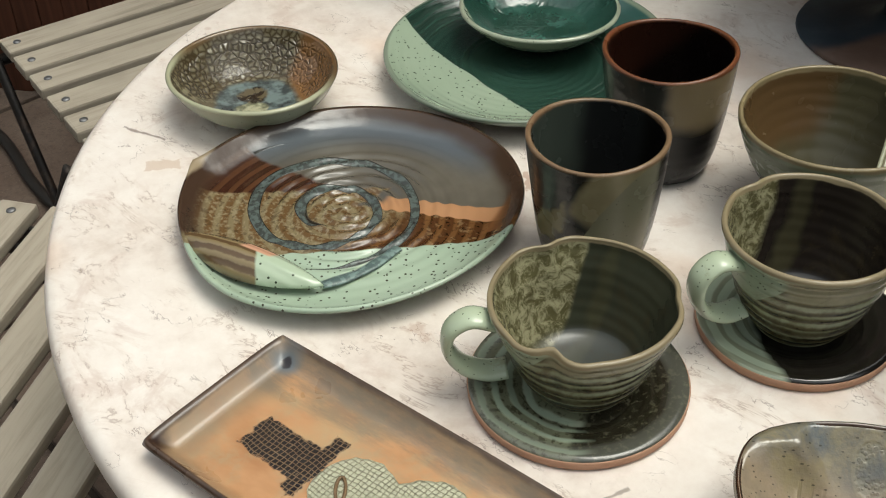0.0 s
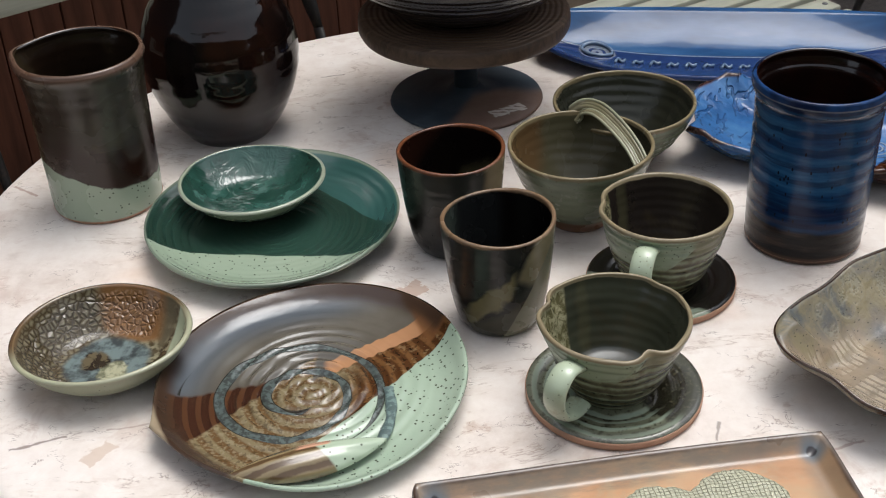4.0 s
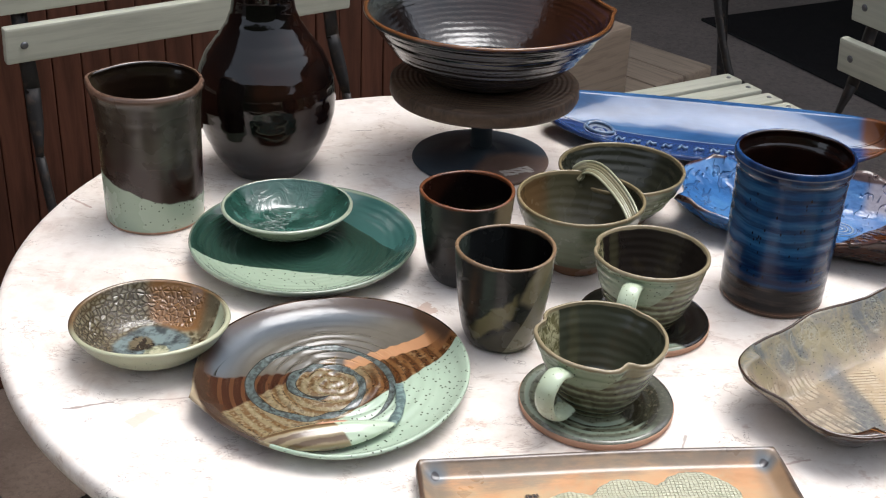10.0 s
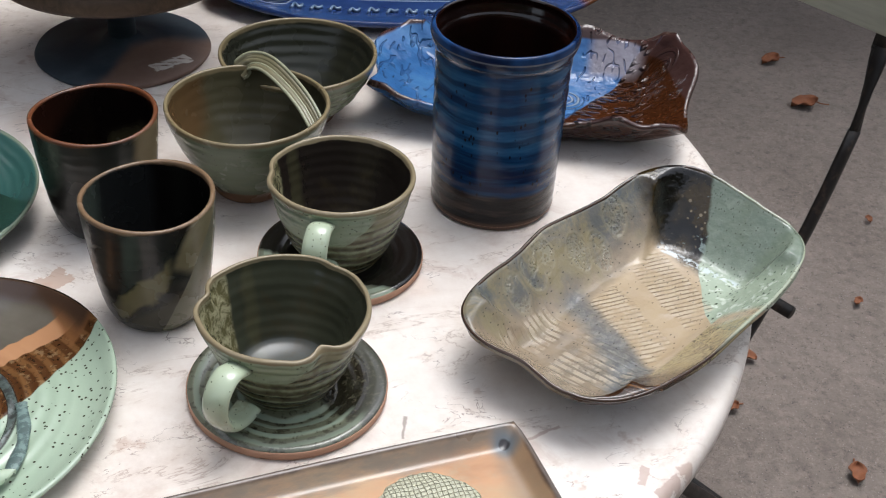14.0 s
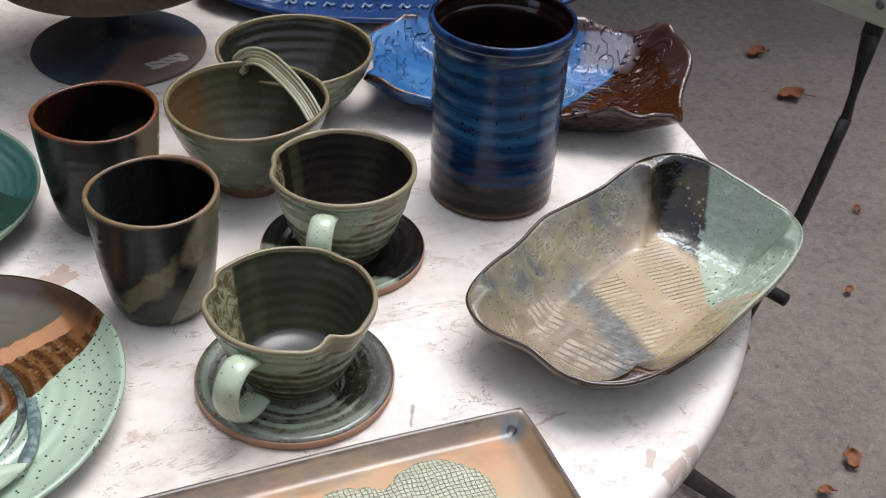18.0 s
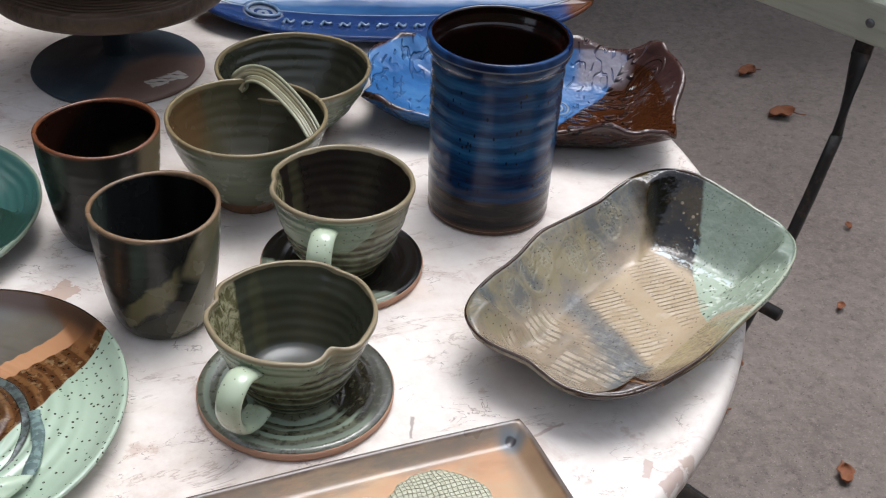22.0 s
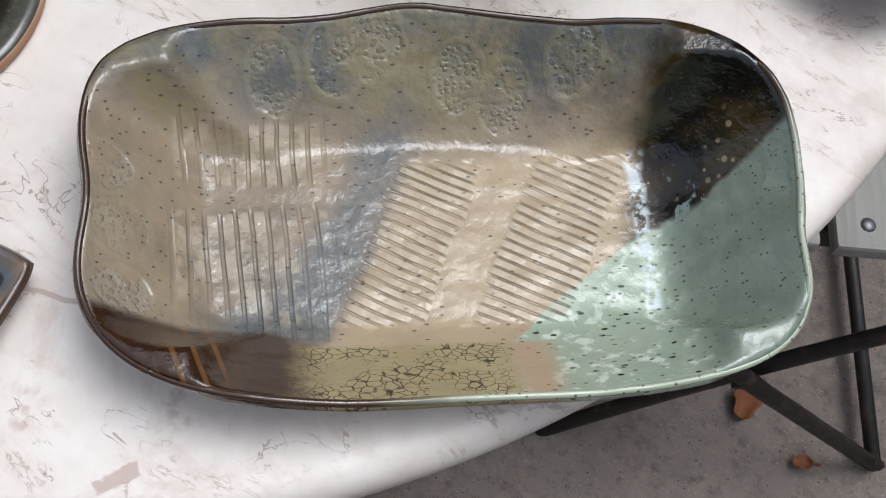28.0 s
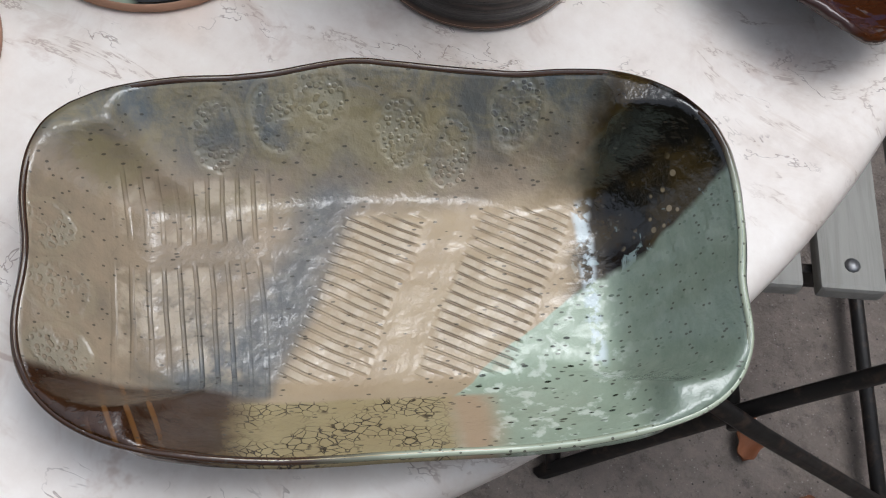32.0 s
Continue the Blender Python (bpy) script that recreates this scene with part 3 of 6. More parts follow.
def glaze_tumbler(name, top, warm, inside):
    """x runs to the right of the painted face, which looks towards -y."""
    n = Nodes(name)
    x, z = n.x, n.z
    if warm:
        d = n.wobble(n.lin(1.0, 0.0, -0.001, -0.47), 30, 0.003)
        out = n.mix(n.step(n.noise(26, 4, 0.6, vec=n.stretched(1, 1, 0.5)), 0.42, 0.62), (0.006, 0.005, 0.004), (0.019, 0.020, 0.018))
        low = n.step(n.wobble(n.m("SUBTRACT", z, n.m("MULTIPLY", x, 0.6)), 24, 0.016, 4), 0.040, 0.026)
        out = n.mix(n.m("MULTIPLY", low, 0.85), out, n.mix(n.noise(40, 4), (0.038, 0.033, 0.016), (0.085, 0.075, 0.038)))
        band = n.m("ABSOLUTE", n.wobble(n.lin(-0.85, 0.0, -0.055, 1.0), 44, 0.032, 6))
        band = n.m("MULTIPLY", n.step(band, 0.015, 0.008), n.m("MULTIPLY", n.step(n.wobble(x, 30, 0.016), -0.036, -0.022), n.step(n.wobble(x, 40, 0.014, 4), 0.016, 0.008)))
        out = n.mix(n.m("MULTIPLY", band, 0.9), out, n.mix(n.noise(55, 4), (0.15, 0.125, 0.055), (0.27, 0.23, 0.115)))
        high = n.m("MULTIPLY", n.step(n.wobble(d, 34, 0.012, 4), -0.024, -0.016), n.step(n.wobble(n.lin(0.8, 0, 0, 1.0), 26, 0.020, 4), 0.078, 0.092))
        out = n.mix(high, out, n.mix(n.noise(45, 4), (0.18, 0.15, 0.08), (0.34, 0.29, 0.17)))
        out = n.mix(n.step(d, -0.0005, 0.0005), out, speckled(n, n.mix(n.noise(18, 3), (0.17, 0.165, 0.105), (0.25, 0.235, 0.155)), 190, size=0.09))
        back = n.step(n.y, 0.004, 0.014)
        out = n.mix(back, out, (0.020, 0.018, 0.013))
        inn = n.mix(n.step(n.wobble(x, 16, 0.012), -0.004, 0.008), (0.015, 0.016, 0.016), (0.003, 0.002, 0.002))
        inn = n.mix(n.step(n.wobble(x, 20, 0.010), -0.034, -0.044), inn, (0.055, 0.068, 0.055))
        rim = (0.24, 0.15, 0.085)
    else:
        out = n.mix(n.step(n.wobble(z, 16, 0.03, 4), 0.050, 0.075), (0.007, 0.006, 0.005), n.mix(n.noise(20, 4), (0.018, 0.020, 0.017), (0.036, 0.038, 0.029)))
        out = n.mix(n.m("MULTIPLY", n.step(n.wobble(x, 24, 0.012), 0.030, 0.038), n.step(n.wobble(z, 20, 0.03), 0.055, 0.07)), out, (0.27, 0.205, 0.115))
        inn = n.mix(n.step(n.wobble(n.lin(-1.0, 0.0, 0.0, 0.8), 16, 0.02), 0.085, 0.105), (0.004, 0.002, 0.002), (0.022, 0.007, 0.004))
        olive = n.m("MULTIPLY", n.step(n.wobble(x, 26, 0.02, 4), 0.0, 0.012), n.step(n.wobble(n.lin(-0.5, 0, 0, 1.0), 30, 0.03, 4), 0.066, 0.050))
        inn = n.mix(n.m("MULTIPLY", olive, 0.8), inn, n.mix(n.noise(60, 4), (0.045, 0.038, 0.016), (0.11, 0.095, 0.050)))
        rim = (0.17, 0.060, 0.026)
    c = inn if inside else out
    c = rim_tint(n, c, top, 0.004, rim)
    return n.done(c, n.m("MULTIPLY_ADD", n.noise(30, 3), 0.2, 0.16), n.m("ADD", n.m("MULTIPLY", rings(n, 0.011), 0.25), n.noise(50, 3)), 0.12, 0.001, spec=0.4, tone=0.78)


def glaze_blue():
    n = Nodes("blue_glaze")
    streak = n.noise(9, 5, 0.65, vec=n.stretched(1, 1, 6))
    c = n.ramp(streak, (0.28, (0.005, 0.028, 0.10)), (0.5, (0.012, 0.072, 0.19)), (0.72, (0.040, 0.155, 0.31)))
    ridge = rings(n, 0.0165)
    fine = n.noise(14, 5, 0.7, vec=n.stretched(0.7, 0.7, 9))
    groove = n.m("MULTIPLY", n.step(n.wobble(ridge, 9, 2.2), -0.15, -0.95), n.step(fine, 0.36, 0.52))
    c = n.mix(n.m("MULTIPLY", groove, 0.6), c, (0.003, 0.010, 0.045))
    # Paler ridge crests: highlights put into the glaze colour.
    c = n.mix(n.m("MULTIPLY", n.step(n.wobble(ridge, 9, 2.0), 0.45, 1.0), 0.35), c, (0.045, 0.17, 0.34))
    deep = n.step(n.wobble(n.z, 20, 0.03), 0.088, 0.060)
    c = n.mix(n.m("MULTIPLY", deep, n.m("MULTIPLY_ADD", n.step(fine, 0.62, 0.40), 0.5, 0.45)), c, (0.003, 0.009, 0.048))
    long = n.stretched(1, 1, 0.5)
    c = n.mix(n.m("MULTIPLY", n.specks(170, 0.17, long), n.step(n.noise(40, 2), 0.42, 0.52)), c, (0.006, 0.008, 0.018))
    c = n.mix(n.step(n.wobble(n.z, 15, 0.014), 0.040, 0.035), c, n.mix(n.step(n.noise(12, 4, vec=n.stretched(1, 1, 8)), 0.45, 0.6), (0.012, 0.010, 0.010), (0.060, 0.040, 0.032)))
    c = n.mix(n.step(n.z, 0.010, 0.006), c, (0.10, 0.055, 0.035))
    lip = n.step(n.z, 0.1655, 0.170)
    c = n.mix(lip, c, n.mix(n.step(n.noise(24, 3), 0.4, 0.65), (0.006, 0.014, 0.05), (0.018, 0.060, 0.17)))
    # Thin light grey lip line: a painted rim highlight.
    c = n.mix(n.step(n.m("ABSOLUTE", n.wobble(n.m("ADD", n.z, -0.1735), 30, 0.0015)), 0.0011, 0.0004), c, (0.16, 0.17, 0.20))
    return n.done(c, n.m("MULTIPLY_ADD", n.noise(30, 3), 0.12, 0.06), n.m("ADD", n.m("MULTIPLY", n.wobble(ridge, 8, 2.0), 0.16), n.m("ADD", n.noise(45, 4), n.m("MULTIPLY", fine, 1.6))), 0.28, 0.0014, spec=0.26, tone=0.82)


def glaze_tall():
    n = Nodes("brown_over_mint_glaze")
    line = n.lin(-0.30, 0.0, 0.052)
    upper = n.mix(n.step(n.noise(10, 5, 0.6, vec=n.stretched(1, 1, 0.6)), 0.38, 0.66), (0.030, 0.019, 0.012), (0.075, 0.065, 0.042))
    upper = n.mix(n.step(n.wobble(n.z, 12, 0.03), 0.105, 0.08), upper, (0.026, 0.010, 0.006))
    upper = n.mix(n.m("MULTIPLY", n.step(n.lin(-1, 0), 0.044, 0.058), n.step(n.wobble(n.z, 20, 0.04), 0.13, 0.09)), upper, (0.26, 0.20, 0.10))
    low = speckled(n, n.mix(n.noise(15, 3), (0.33, 0.42, 0.31), (0.45, 0.53, 0.39)), 150, size=0.14)
    c = n.mix(n.step(n.m("SUBTRACT", n.wobble(n.z, 24, 0.022), line), -0.001, 0.0015), low, upper)
    c = rim_tint(n, c, 0.176, 0.010, (0.13, 0.075, 0.05))
    c = foot_clay(n, c, 0.005)
    return n.done(c, n.m("MULTIPLY_ADD", n.noise(20, 3), 0.22, 0.16), n.m("ADD", n.m("MULTIPLY", rings(n, 0.013), 0.15), n.noise(70, 3)), 0.14, 0.001, coat=0.2, tone=0.85)


def glaze_mug(name, top, inside, split, within):
    n = Nodes(name)
    r = n.radius()
    speck = n.noise(110, 4, 0.65)
    rr = n.m("ADD", n.m("MULTIPLY", rings(n, 0.0088), 0.75), n.m("MULTIPLY", n.m("SUBTRACT", speck, 0.5), 2.6))
    out = n.ramp(n.m("MULTIPLY_ADD", rr, 0.35, 0.5), (0.15, (0.045, 0.036, 0.016)), (0.45, (0.13, 0.12, 0.062)), (0.75, (0.30, 0.33, 0.21)))
    up = n.mix(n.noise(18, 3), (0.30, 0.375, 0.26), (0.36, 0.43, 0.30))
    up = n.mix(n.m("MULTIPLY", n.specks(210, 0.17), n.step(n.noise(45, 2), 0.40, 0.5)), up, (0.06, 0.055, 0.03))
    edge = n.m("MULTIPLY_ADD", n.m("MAXIMUM", n.m("ADD", n.x, 0.004), 0.0), 1.05, 0.046)
    mask = n.m("MULTIPLY", n.step(n.m("SUBTRACT", n.wobble(n.z, 22, 0.006), edge), -0.0007, 0.0007), n.step(n.y, 0.022, 0.012))
    out = n.mix(mask, out, up)
    out = n.mix(n.m("MULTIPLY", n.step(n.wobble(n.z, 24, 0.008), 0.056, 0.064), n.step(n.x, 0.014, 0.024)), out, n.mix(speck, (0.22, 0.20, 0.12), (0.36, 0.34, 0.22)))
    dark = n.mix(n.noise(24, 4, vec=n.stretched(1, 1, 0.5)), inside, tuple(2.2 * c for c in inside))
    lite = n.mix(n.step(n.noise(110, 6, 0.75, dist=0.6), 0.42, 0.60), (0.105, 0.095, 0.042), (0.34, 0.32, 0.19))
    inn = n.mix(n.step(n.wobble(n.lin(1.0, 0.25, split), 16, 0.012), -0.002, 0.002), lite, dark)
    inn = n.mix(n.m("MULTIPLY", n.step(n.wobble(n.m("ABSOLUTE", n.lin(1.0, 0.2, split - 0.017)), 26, 0.02, 4), 0.009, 0.002), 0.5), inn, (0.085, 0.080, 0.040))
    # Pale grey mug floor: its glare is put into the colour.
    inn = n.mix(n.m("MULTIPLY", n.step(n.z, 0.018, 0.012), 0.3), inn, (0.09, 0.10, 0.11))
    c = inn if within else out
    c = n.mix(n.m("MULTIPLY", n.step(n.noise(32, 6, 0.7, dist=0.5), 0.50, 0.68), 0.45), c, (0.10, 0.065, 0.028) if not within else (0.06, 0.045, 0.022))
    c = rim_tint(n, c, top, 0.0024, (0.28, 0.225, 0.135))
    return n.done(c, n.m("MULTIPLY_ADD", n.noise(30, 3), 0.2, 0.13), n.m("ADD", rings(n, 0.0088), n.m("MULTIPLY", n.noise(80, 4), 1.0)), 0.12 if within else 0.4, 0.0012, spec=0.45, tone=0.84)


def glaze_handle():
    n = Nodes("mint_handle")
    c = speckled(n, n.mix(n.noise(30, 3), (0.36, 0.42, 0.30), (0.46, 0.53, 0.38)), 230, size=0.13)
    c = n.mix(n.m("MULTIPLY", n.step(n.noise(40, 5, 0.7), 0.55, 0.7), 0.4), c, (0.20, 0.17, 0.085))
    return n.done(c, 0.2, n.noise(60, 3), 0.2, 0.001, coat=0.4)


def glaze_saucer(name, dark):
    n = Nodes(name)
    r = n.radius()
    ring = rings(n, 0.011, r)
    base = n.mix(n.step(n.wobble(ring, 60, 1.2, 4), -0.6, 0.9), (0.15, 0.155, 0.10), (0.34, 0.37, 0.27))
    base = n.mix(n.m("MULTIPLY", n.step(n.noise(170, 5, 0.7), 0.50, 0.60), 0.85), base, (0.045, 0.040, 0.022))
    if dark:
        half = n.step(n.wobble(n.lin(0.55, 0.8, 0.028), 14, 0.03), -0.004, 0.004)
        base = n.mix(half, n.mix(n.step(ring, 0, 0.8), (0.36, 0.42, 0.32), (0.22, 0.24, 0.17)), (0.012, 0.010, 0.008))
    else:
        patch = n.m("MULTIPLY", n.step(n.wobble(n.lin(0.8, 0.35, -0.012), 18, 0.03), 0.0, 0.006), n.step(n.wobble(n.lin(0.1, 1.0, 0.052), 20, 0.03), 0.0, 0.008))
        fizz = n.step(n.noise(190, 4, 0.7), 0.50, 0.66)
        base = n.mix(patch, base, n.mix(fizz, (0.020, 0.017, 0.010), (0.075, 0.070, 0.045)))
        base = n.mix(n.m("MULTIPLY", n.step(n.wobble(n.lin(-0.6, -0.8, 0.0), 14, 0.03), 0.0, 0.02), n.step(ring, -0.2, 0.9)), base, (0.30, 0.36, 0.27))
        base = n.mix(n.m("MULTIPLY", n.step(n.wobble(r, 18, 0.01), 0.060, 0.066), 0.4), base, (0.15, 0.155, 0.13))
    c = n.mix(n.m("MULTIPLY", n.step(n.wobble(n.z, 40, 0.002), 0.0078, 0.006), n.step(r, 0.064, 0.066)), base, CLAY)
    return n.done(c, n.m("MULTIPLY_ADD", n.noise(40, 3), 0.2, 0.1), ring, 0.3, 0.001, coat=0.5, tone=1.0)


def glaze_bowl(name, top, brush, within):
    n = Nodes(name)
    r = n.radius()
    out = speckled(n, n.mix(n.noise(14, 3), (0.18, 0.20, 0.125), (0.27, 0.315, 0.20)), 220, size=0.11)
    out = n.mix(n.step(n.wobble(n.lin(-1.0, 0.3, -0.046, -0.4), 18, 0.03), -0.004, 0.006), out, (0.035, 0.033, 0.02))
    out = n.mix(n.m("MULTIPLY", n.step(rings(n, 0.010), 0.3, 1.0), 0.5 if not brush else 0.12), out, (0.12, 0.12, 0.07))
    inn = n.mix(n.step(n.wobble(n.lin(-1.0, 0.45, 0.016), 12, 0.05), -0.008, 0.03), n.mix(n.noise(14, 3), (0.022, 0.022, 0.013), (0.045, 0.045, 0.026)), (0.090, 0.080, 0.043))
    if brush:
        inn = n.mix(n.m("MULTIPLY", n.step(n.wobble(n.lin(-0.9, 0.2, -0.035), 14, 0.03), 0.0, 0.012), 0.85), inn, (0.125, 0.068, 0.026))
    else:
        inn = n.mix(n.noise(10, 3), (0.020, 0.020, 0.013), (0.040, 0.042, 0.026))
    c = inn if within else out
    c = rim_tint(n, c, top, 0.0035, (0.28, 0.22, 0.12))
    if not within:
        c = n.mix(n.step(n.wobble(n.z, 30, 0.006), 0.017, 0.012), c, (0.30, 0.155, 0.085))
    return n.done(c, n.m("MULTIPLY_ADD", n.noise(24, 3), 0.2, 0.16), rings(n, 0.010), 0.3 if not brush else 0.1, 0.001, spec=0.45, tone=0.72)


def glaze_green_plate():
    n = Nodes("green_plate_glaze")
    r = n.radius()
    green = n.mix(n.step(n.noise(12, 4), 0.4, 0.65), (0.014, 0.040, 0.028), (0.024, 0.064, 0.046))
    ring = rings(n, 0.0085, r)
    green = n.mix(n.m("MULTIPLY", n.step(ring, 0.2, 1.0), 0.3), green, (0.045, 0.11, 0.082))
    teal = n.step(n.wobble(n.lin(0.75, 0.66, -0.078), 10, 0.012), 0.0, 0.003)
    green = n.mix(n.m("MULTIPLY", teal, n.step(n.y, -0.060, -0.050)), green, (0.045, 0.125, 0.11))
    pale = speckled(n, n.mix(n.noise(10, 3), (0.34, 0.43, 0.31), (0.42, 0.51, 0.38)), 190, size=0.17)
    c = n.mix(n.step(n.wobble(n.lin(0.08, 1.0, 0.057), 14, 0.010), -0.0006, 0.0006), pale, green)
    c = n.mix(n.step(n.wobble(r, 20, 0.002), 0.130, 0.1325), c, n.mix(n.noise(30, 3), (0.18, 0.24, 0.18), (0.30, 0.34, 0.25)))
    c = n.mix(n.step(n.z, 0.008, 0.004), c, CLAY)
    return n.done(c, 0.13, n.m("MULTIPLY", ring, n.noise(20, 2)), 0.3, 0.0012, coat=0.5, tone=0.75)


def glaze_green_bowl(within):
    n = Nodes("green_bowl_inside" if within else "green_bowl_glaze")
    r = n.radius()
    c = n.mix(n.step(n.noise(20, 4), 0.4, 0.62), (0.020, 0.064, 0.046), (0.036, 0.108, 0.082))
    c = n.mix(n.step(n.noise(45, 4, 0.6), 0.56, 0.66), c, (0.06, 0.15, 0.12))
    rim = n.step(n.wobble(r, 15, 0.003), 0.0728, 0.0745)
    front = n.step(n.wobble(n.lin(-0.45, -1.0, -0.069), 16, 0.008), 0.0, 0.002)
    pale = speckled(n, n.mix(n.noise(16, 3), (0.36, 0.40, 0.29), (0.46, 0.50, 0.37)), 200, size=0.10)
    c = n.mix(n.m("MAXIMUM", n.m("MULTIPLY", rim, n.step(n.lin(0.3, 1.0), 0.03, 0.0)), front), c, pale)
    c = c if within else pale
    return n.done(c, 0.07, n.noise(32, 3, 0.6, dist=0.8), 0.7 if within else 0.15, 0.006, coat=0.6, tone=0.72)


def glaze_spiral_plate():
    n = Nodes("spiral_plate_glaze")
    r = n.radius()
    cx, cy = n.m("ADD", n.x, 0.001), n.m("ADD", n.y, 0.016)
    rc = n.m("SQRT", n.m("ADD", n.m("MULTIPLY", cx, cx), n.m("MULTIPLY", cy, cy)))
    a = n.m("ARCTAN2", cy, cx)
    s = n.wobble(n.lin(-0.77, 0.64), 12, 0.008, 3)
    q = n.m("MULTIPLY_ADD", n.x, 0.34, s)
    gray = n.ramp(n.noise(9, 4), (0.3, (0.070, 0.060, 0.048)), (0.55, (0.125, 0.112, 0.088)), (0.75, (0.165, 0.155, 0.128)))
    gray = n.mix(n.m("MULTIPLY", n.step(r, 0.080, 0.115), n.step(n.lin(-0.7, 0.7), 0.03, 0.09)), gray, (0.10, 0.115, 0.13))
    ring = rings(n, 0.0118, rc, 0.06)
    tan = n.mix(n.step(ring, -0.5, 0.7), (0.13, 0.075, 0.03), (0.21, 0.165, 0.09))
    tan = n.mix(n.m("MULTIPLY", n.step(n.noise(260, 3), 0.48, 0.62), 0.5), tan, (0.32, 0.27, 0.17))
    tan = n.mix(n.m("MULTIPLY", n.step(n.noise(210, 3), 0.55, 0.64), 0.5), tan, (0.045, 0.026, 0.012))
    brown = n.mix(n.step(ring, 0.0, 0.8), (0.045, 0.017, 0.009), (0.085, 0.036, 0.016))
    warm = n.mix(n.noise(16, 3), (0.40, 0.19, 0.085), (0.50, 0.28, 0.15))
    rust = n.mix(n.step(ring, -0.2, 0.8), (0.075, 0.030, 0.010), (0.16, 0.075, 0.026))
    rust = n.mix(n.m("MULTIPLY", n.step(n.noise(240, 3), 0.52, 0.64), 0.6), rust, (0.035, 0.016, 0.007))
    rust = n.mix(n.m("MULTIPLY", n.step(n.noise(150, 4), 0.56, 0.68), 0.5), rust, (0.30, 0.20, 0.10))
    mint = speckled(n, n.mix(n.noise(12, 3), (0.31, 0.41, 0.30), (0.43, 0.52, 0.40)), 190, size=0.19)
    c = n.mix(n.step(n.wobble(n.x, 14, 0.03), 0.012, 0.05), tan, rust)
    c = n.mix(n.step(q, 0.003, 0.005), c, gray)
    c = n.mix(n.m("MULTIPLY", n.step(n.x, 0.0, -0.004), n.step(s, 0.029, 0.026)), c, n.mix(n.step(n.wobble(n.x, 14, 0.02), 0.02, 0.04), tan, rust))
    wedge = n.m("MULTIPLY", n.step(s, 0.025, 0.028), n.step(n.m("MULTIPLY_ADD", n.x, 0.58, s), 0.012, 0.009))
    c = n.mix(n.m("MULTIPLY", wedge, n.step(n.x, -0.034, -0.040)), c, brown)
    orange = n.m("MULTIPLY", n.m("MULTIPLY", n.step(q, 0.0025, 0.004), n.step(q, 0.0180, 0.0165)), n.step(n.wobble(n.x, 20, 0.02), 0.004, 0.014))
    c = n.mix(orange, c, warm)
    corner = n.m("MULTIPLY", n.step(n.wobble(n.lin(1.0, 0.35, -0.112), 14, 0.016), 0.0, 0.006), n.step(s, -0.046, -0.042))
    c = n.mix(n.m("MULTIPLY", corner, 0.85), c, n.mix(n.noise(30, 3), (0.26, 0.115, 0.04), (0.13, 0.055, 0.022)))
    c = n.mix(n.step(s, -0.053, -0.0545), c, mint)
    c = n.mix(n.m("MULTIPLY", n.step(n.wobble(r, 20, 0.010), 0.116, 0.132), n.step(s, -0.048, -0.036)), c, (0.055, 0.032, 0.020))
    tx = n.m("ADD", n.x, 0.008)
    rt = n.m("SQRT", n.m("ADD", n.m("MULTIPLY", tx, tx), n.m("MULTIPLY", cy, cy)))
    ta = n.m("ARCTAN2", cy, tx)
    rt = n.m("MULTIPLY", rt, n.m("MULTIPLY_ADD", n.m("COSINE", ta), 0.17, 1.17))
    turn = n.m("ADD", n.m("DIVIDE", rt, 0.0405), n.m("DIVIDE", ta, 2 * math.pi))
    turn = n.wobble(n.m("ADD", turn, 0.222), 18, 0.20, 1.0)
    trail = n.m("ABSOLUTE", n.m("SUBTRACT", n.m("FRACT", turn), 0.5))
    trail = n.m("MULTIPLY", n.step(trail, 0.135, 0.105), n.m("MULTIPLY", n.step(n.m("MULTIPLY_ADD", ta, -0.004, rt), 0.098, 0.094), n.step(rt, 0.020, 0.025)))
    edge = n.m("MINIMUM", n.m("MULTIPLY", n.m("MULTIPLY", trail, n.m("SUBTRACT", 1.0, trail)), 4.5), 1.0)
    c = n.mix(trail, c, n.mix(n.step(n.noise(200, 3), 0.42, 0.6), (0.048, 0.055, 0.050), (0.10, 0.125, 0.115)))
    c = n.mix(n.m("MULTIPLY", edge, 0.9), c, (0.022, 0.020, 0.017))
    c = n.mix(n.step(n.wobble(n.lin(-0.899, -0.438), 30, 0.004), 0.136, 0.140), c, n.mix(n.noise(40, 4), (0.25, 0.19, 0.12), (0.42, 0.34, 0.23)))
    c = n.mix(n.step(n.z, 0.006, 0.003), c, CLAY)
    return n.done(c, n.m("MULTIPLY_ADD", n.noise(22, 3), 0.16, 0.08), n.m("ADD", n.m("MULTIPLY", ring, n.m("MULTIPLY_ADD", n.step(rc, 0.09, 0.05), 0.8, 0.1)), n.m("ADD", n.m("MULTIPLY", n.noise(60, 4), 0.8), n.m("MULTIPLY", trail, 1.4))), 0.55, 0.0014, coat=0.2, tone=0.9)


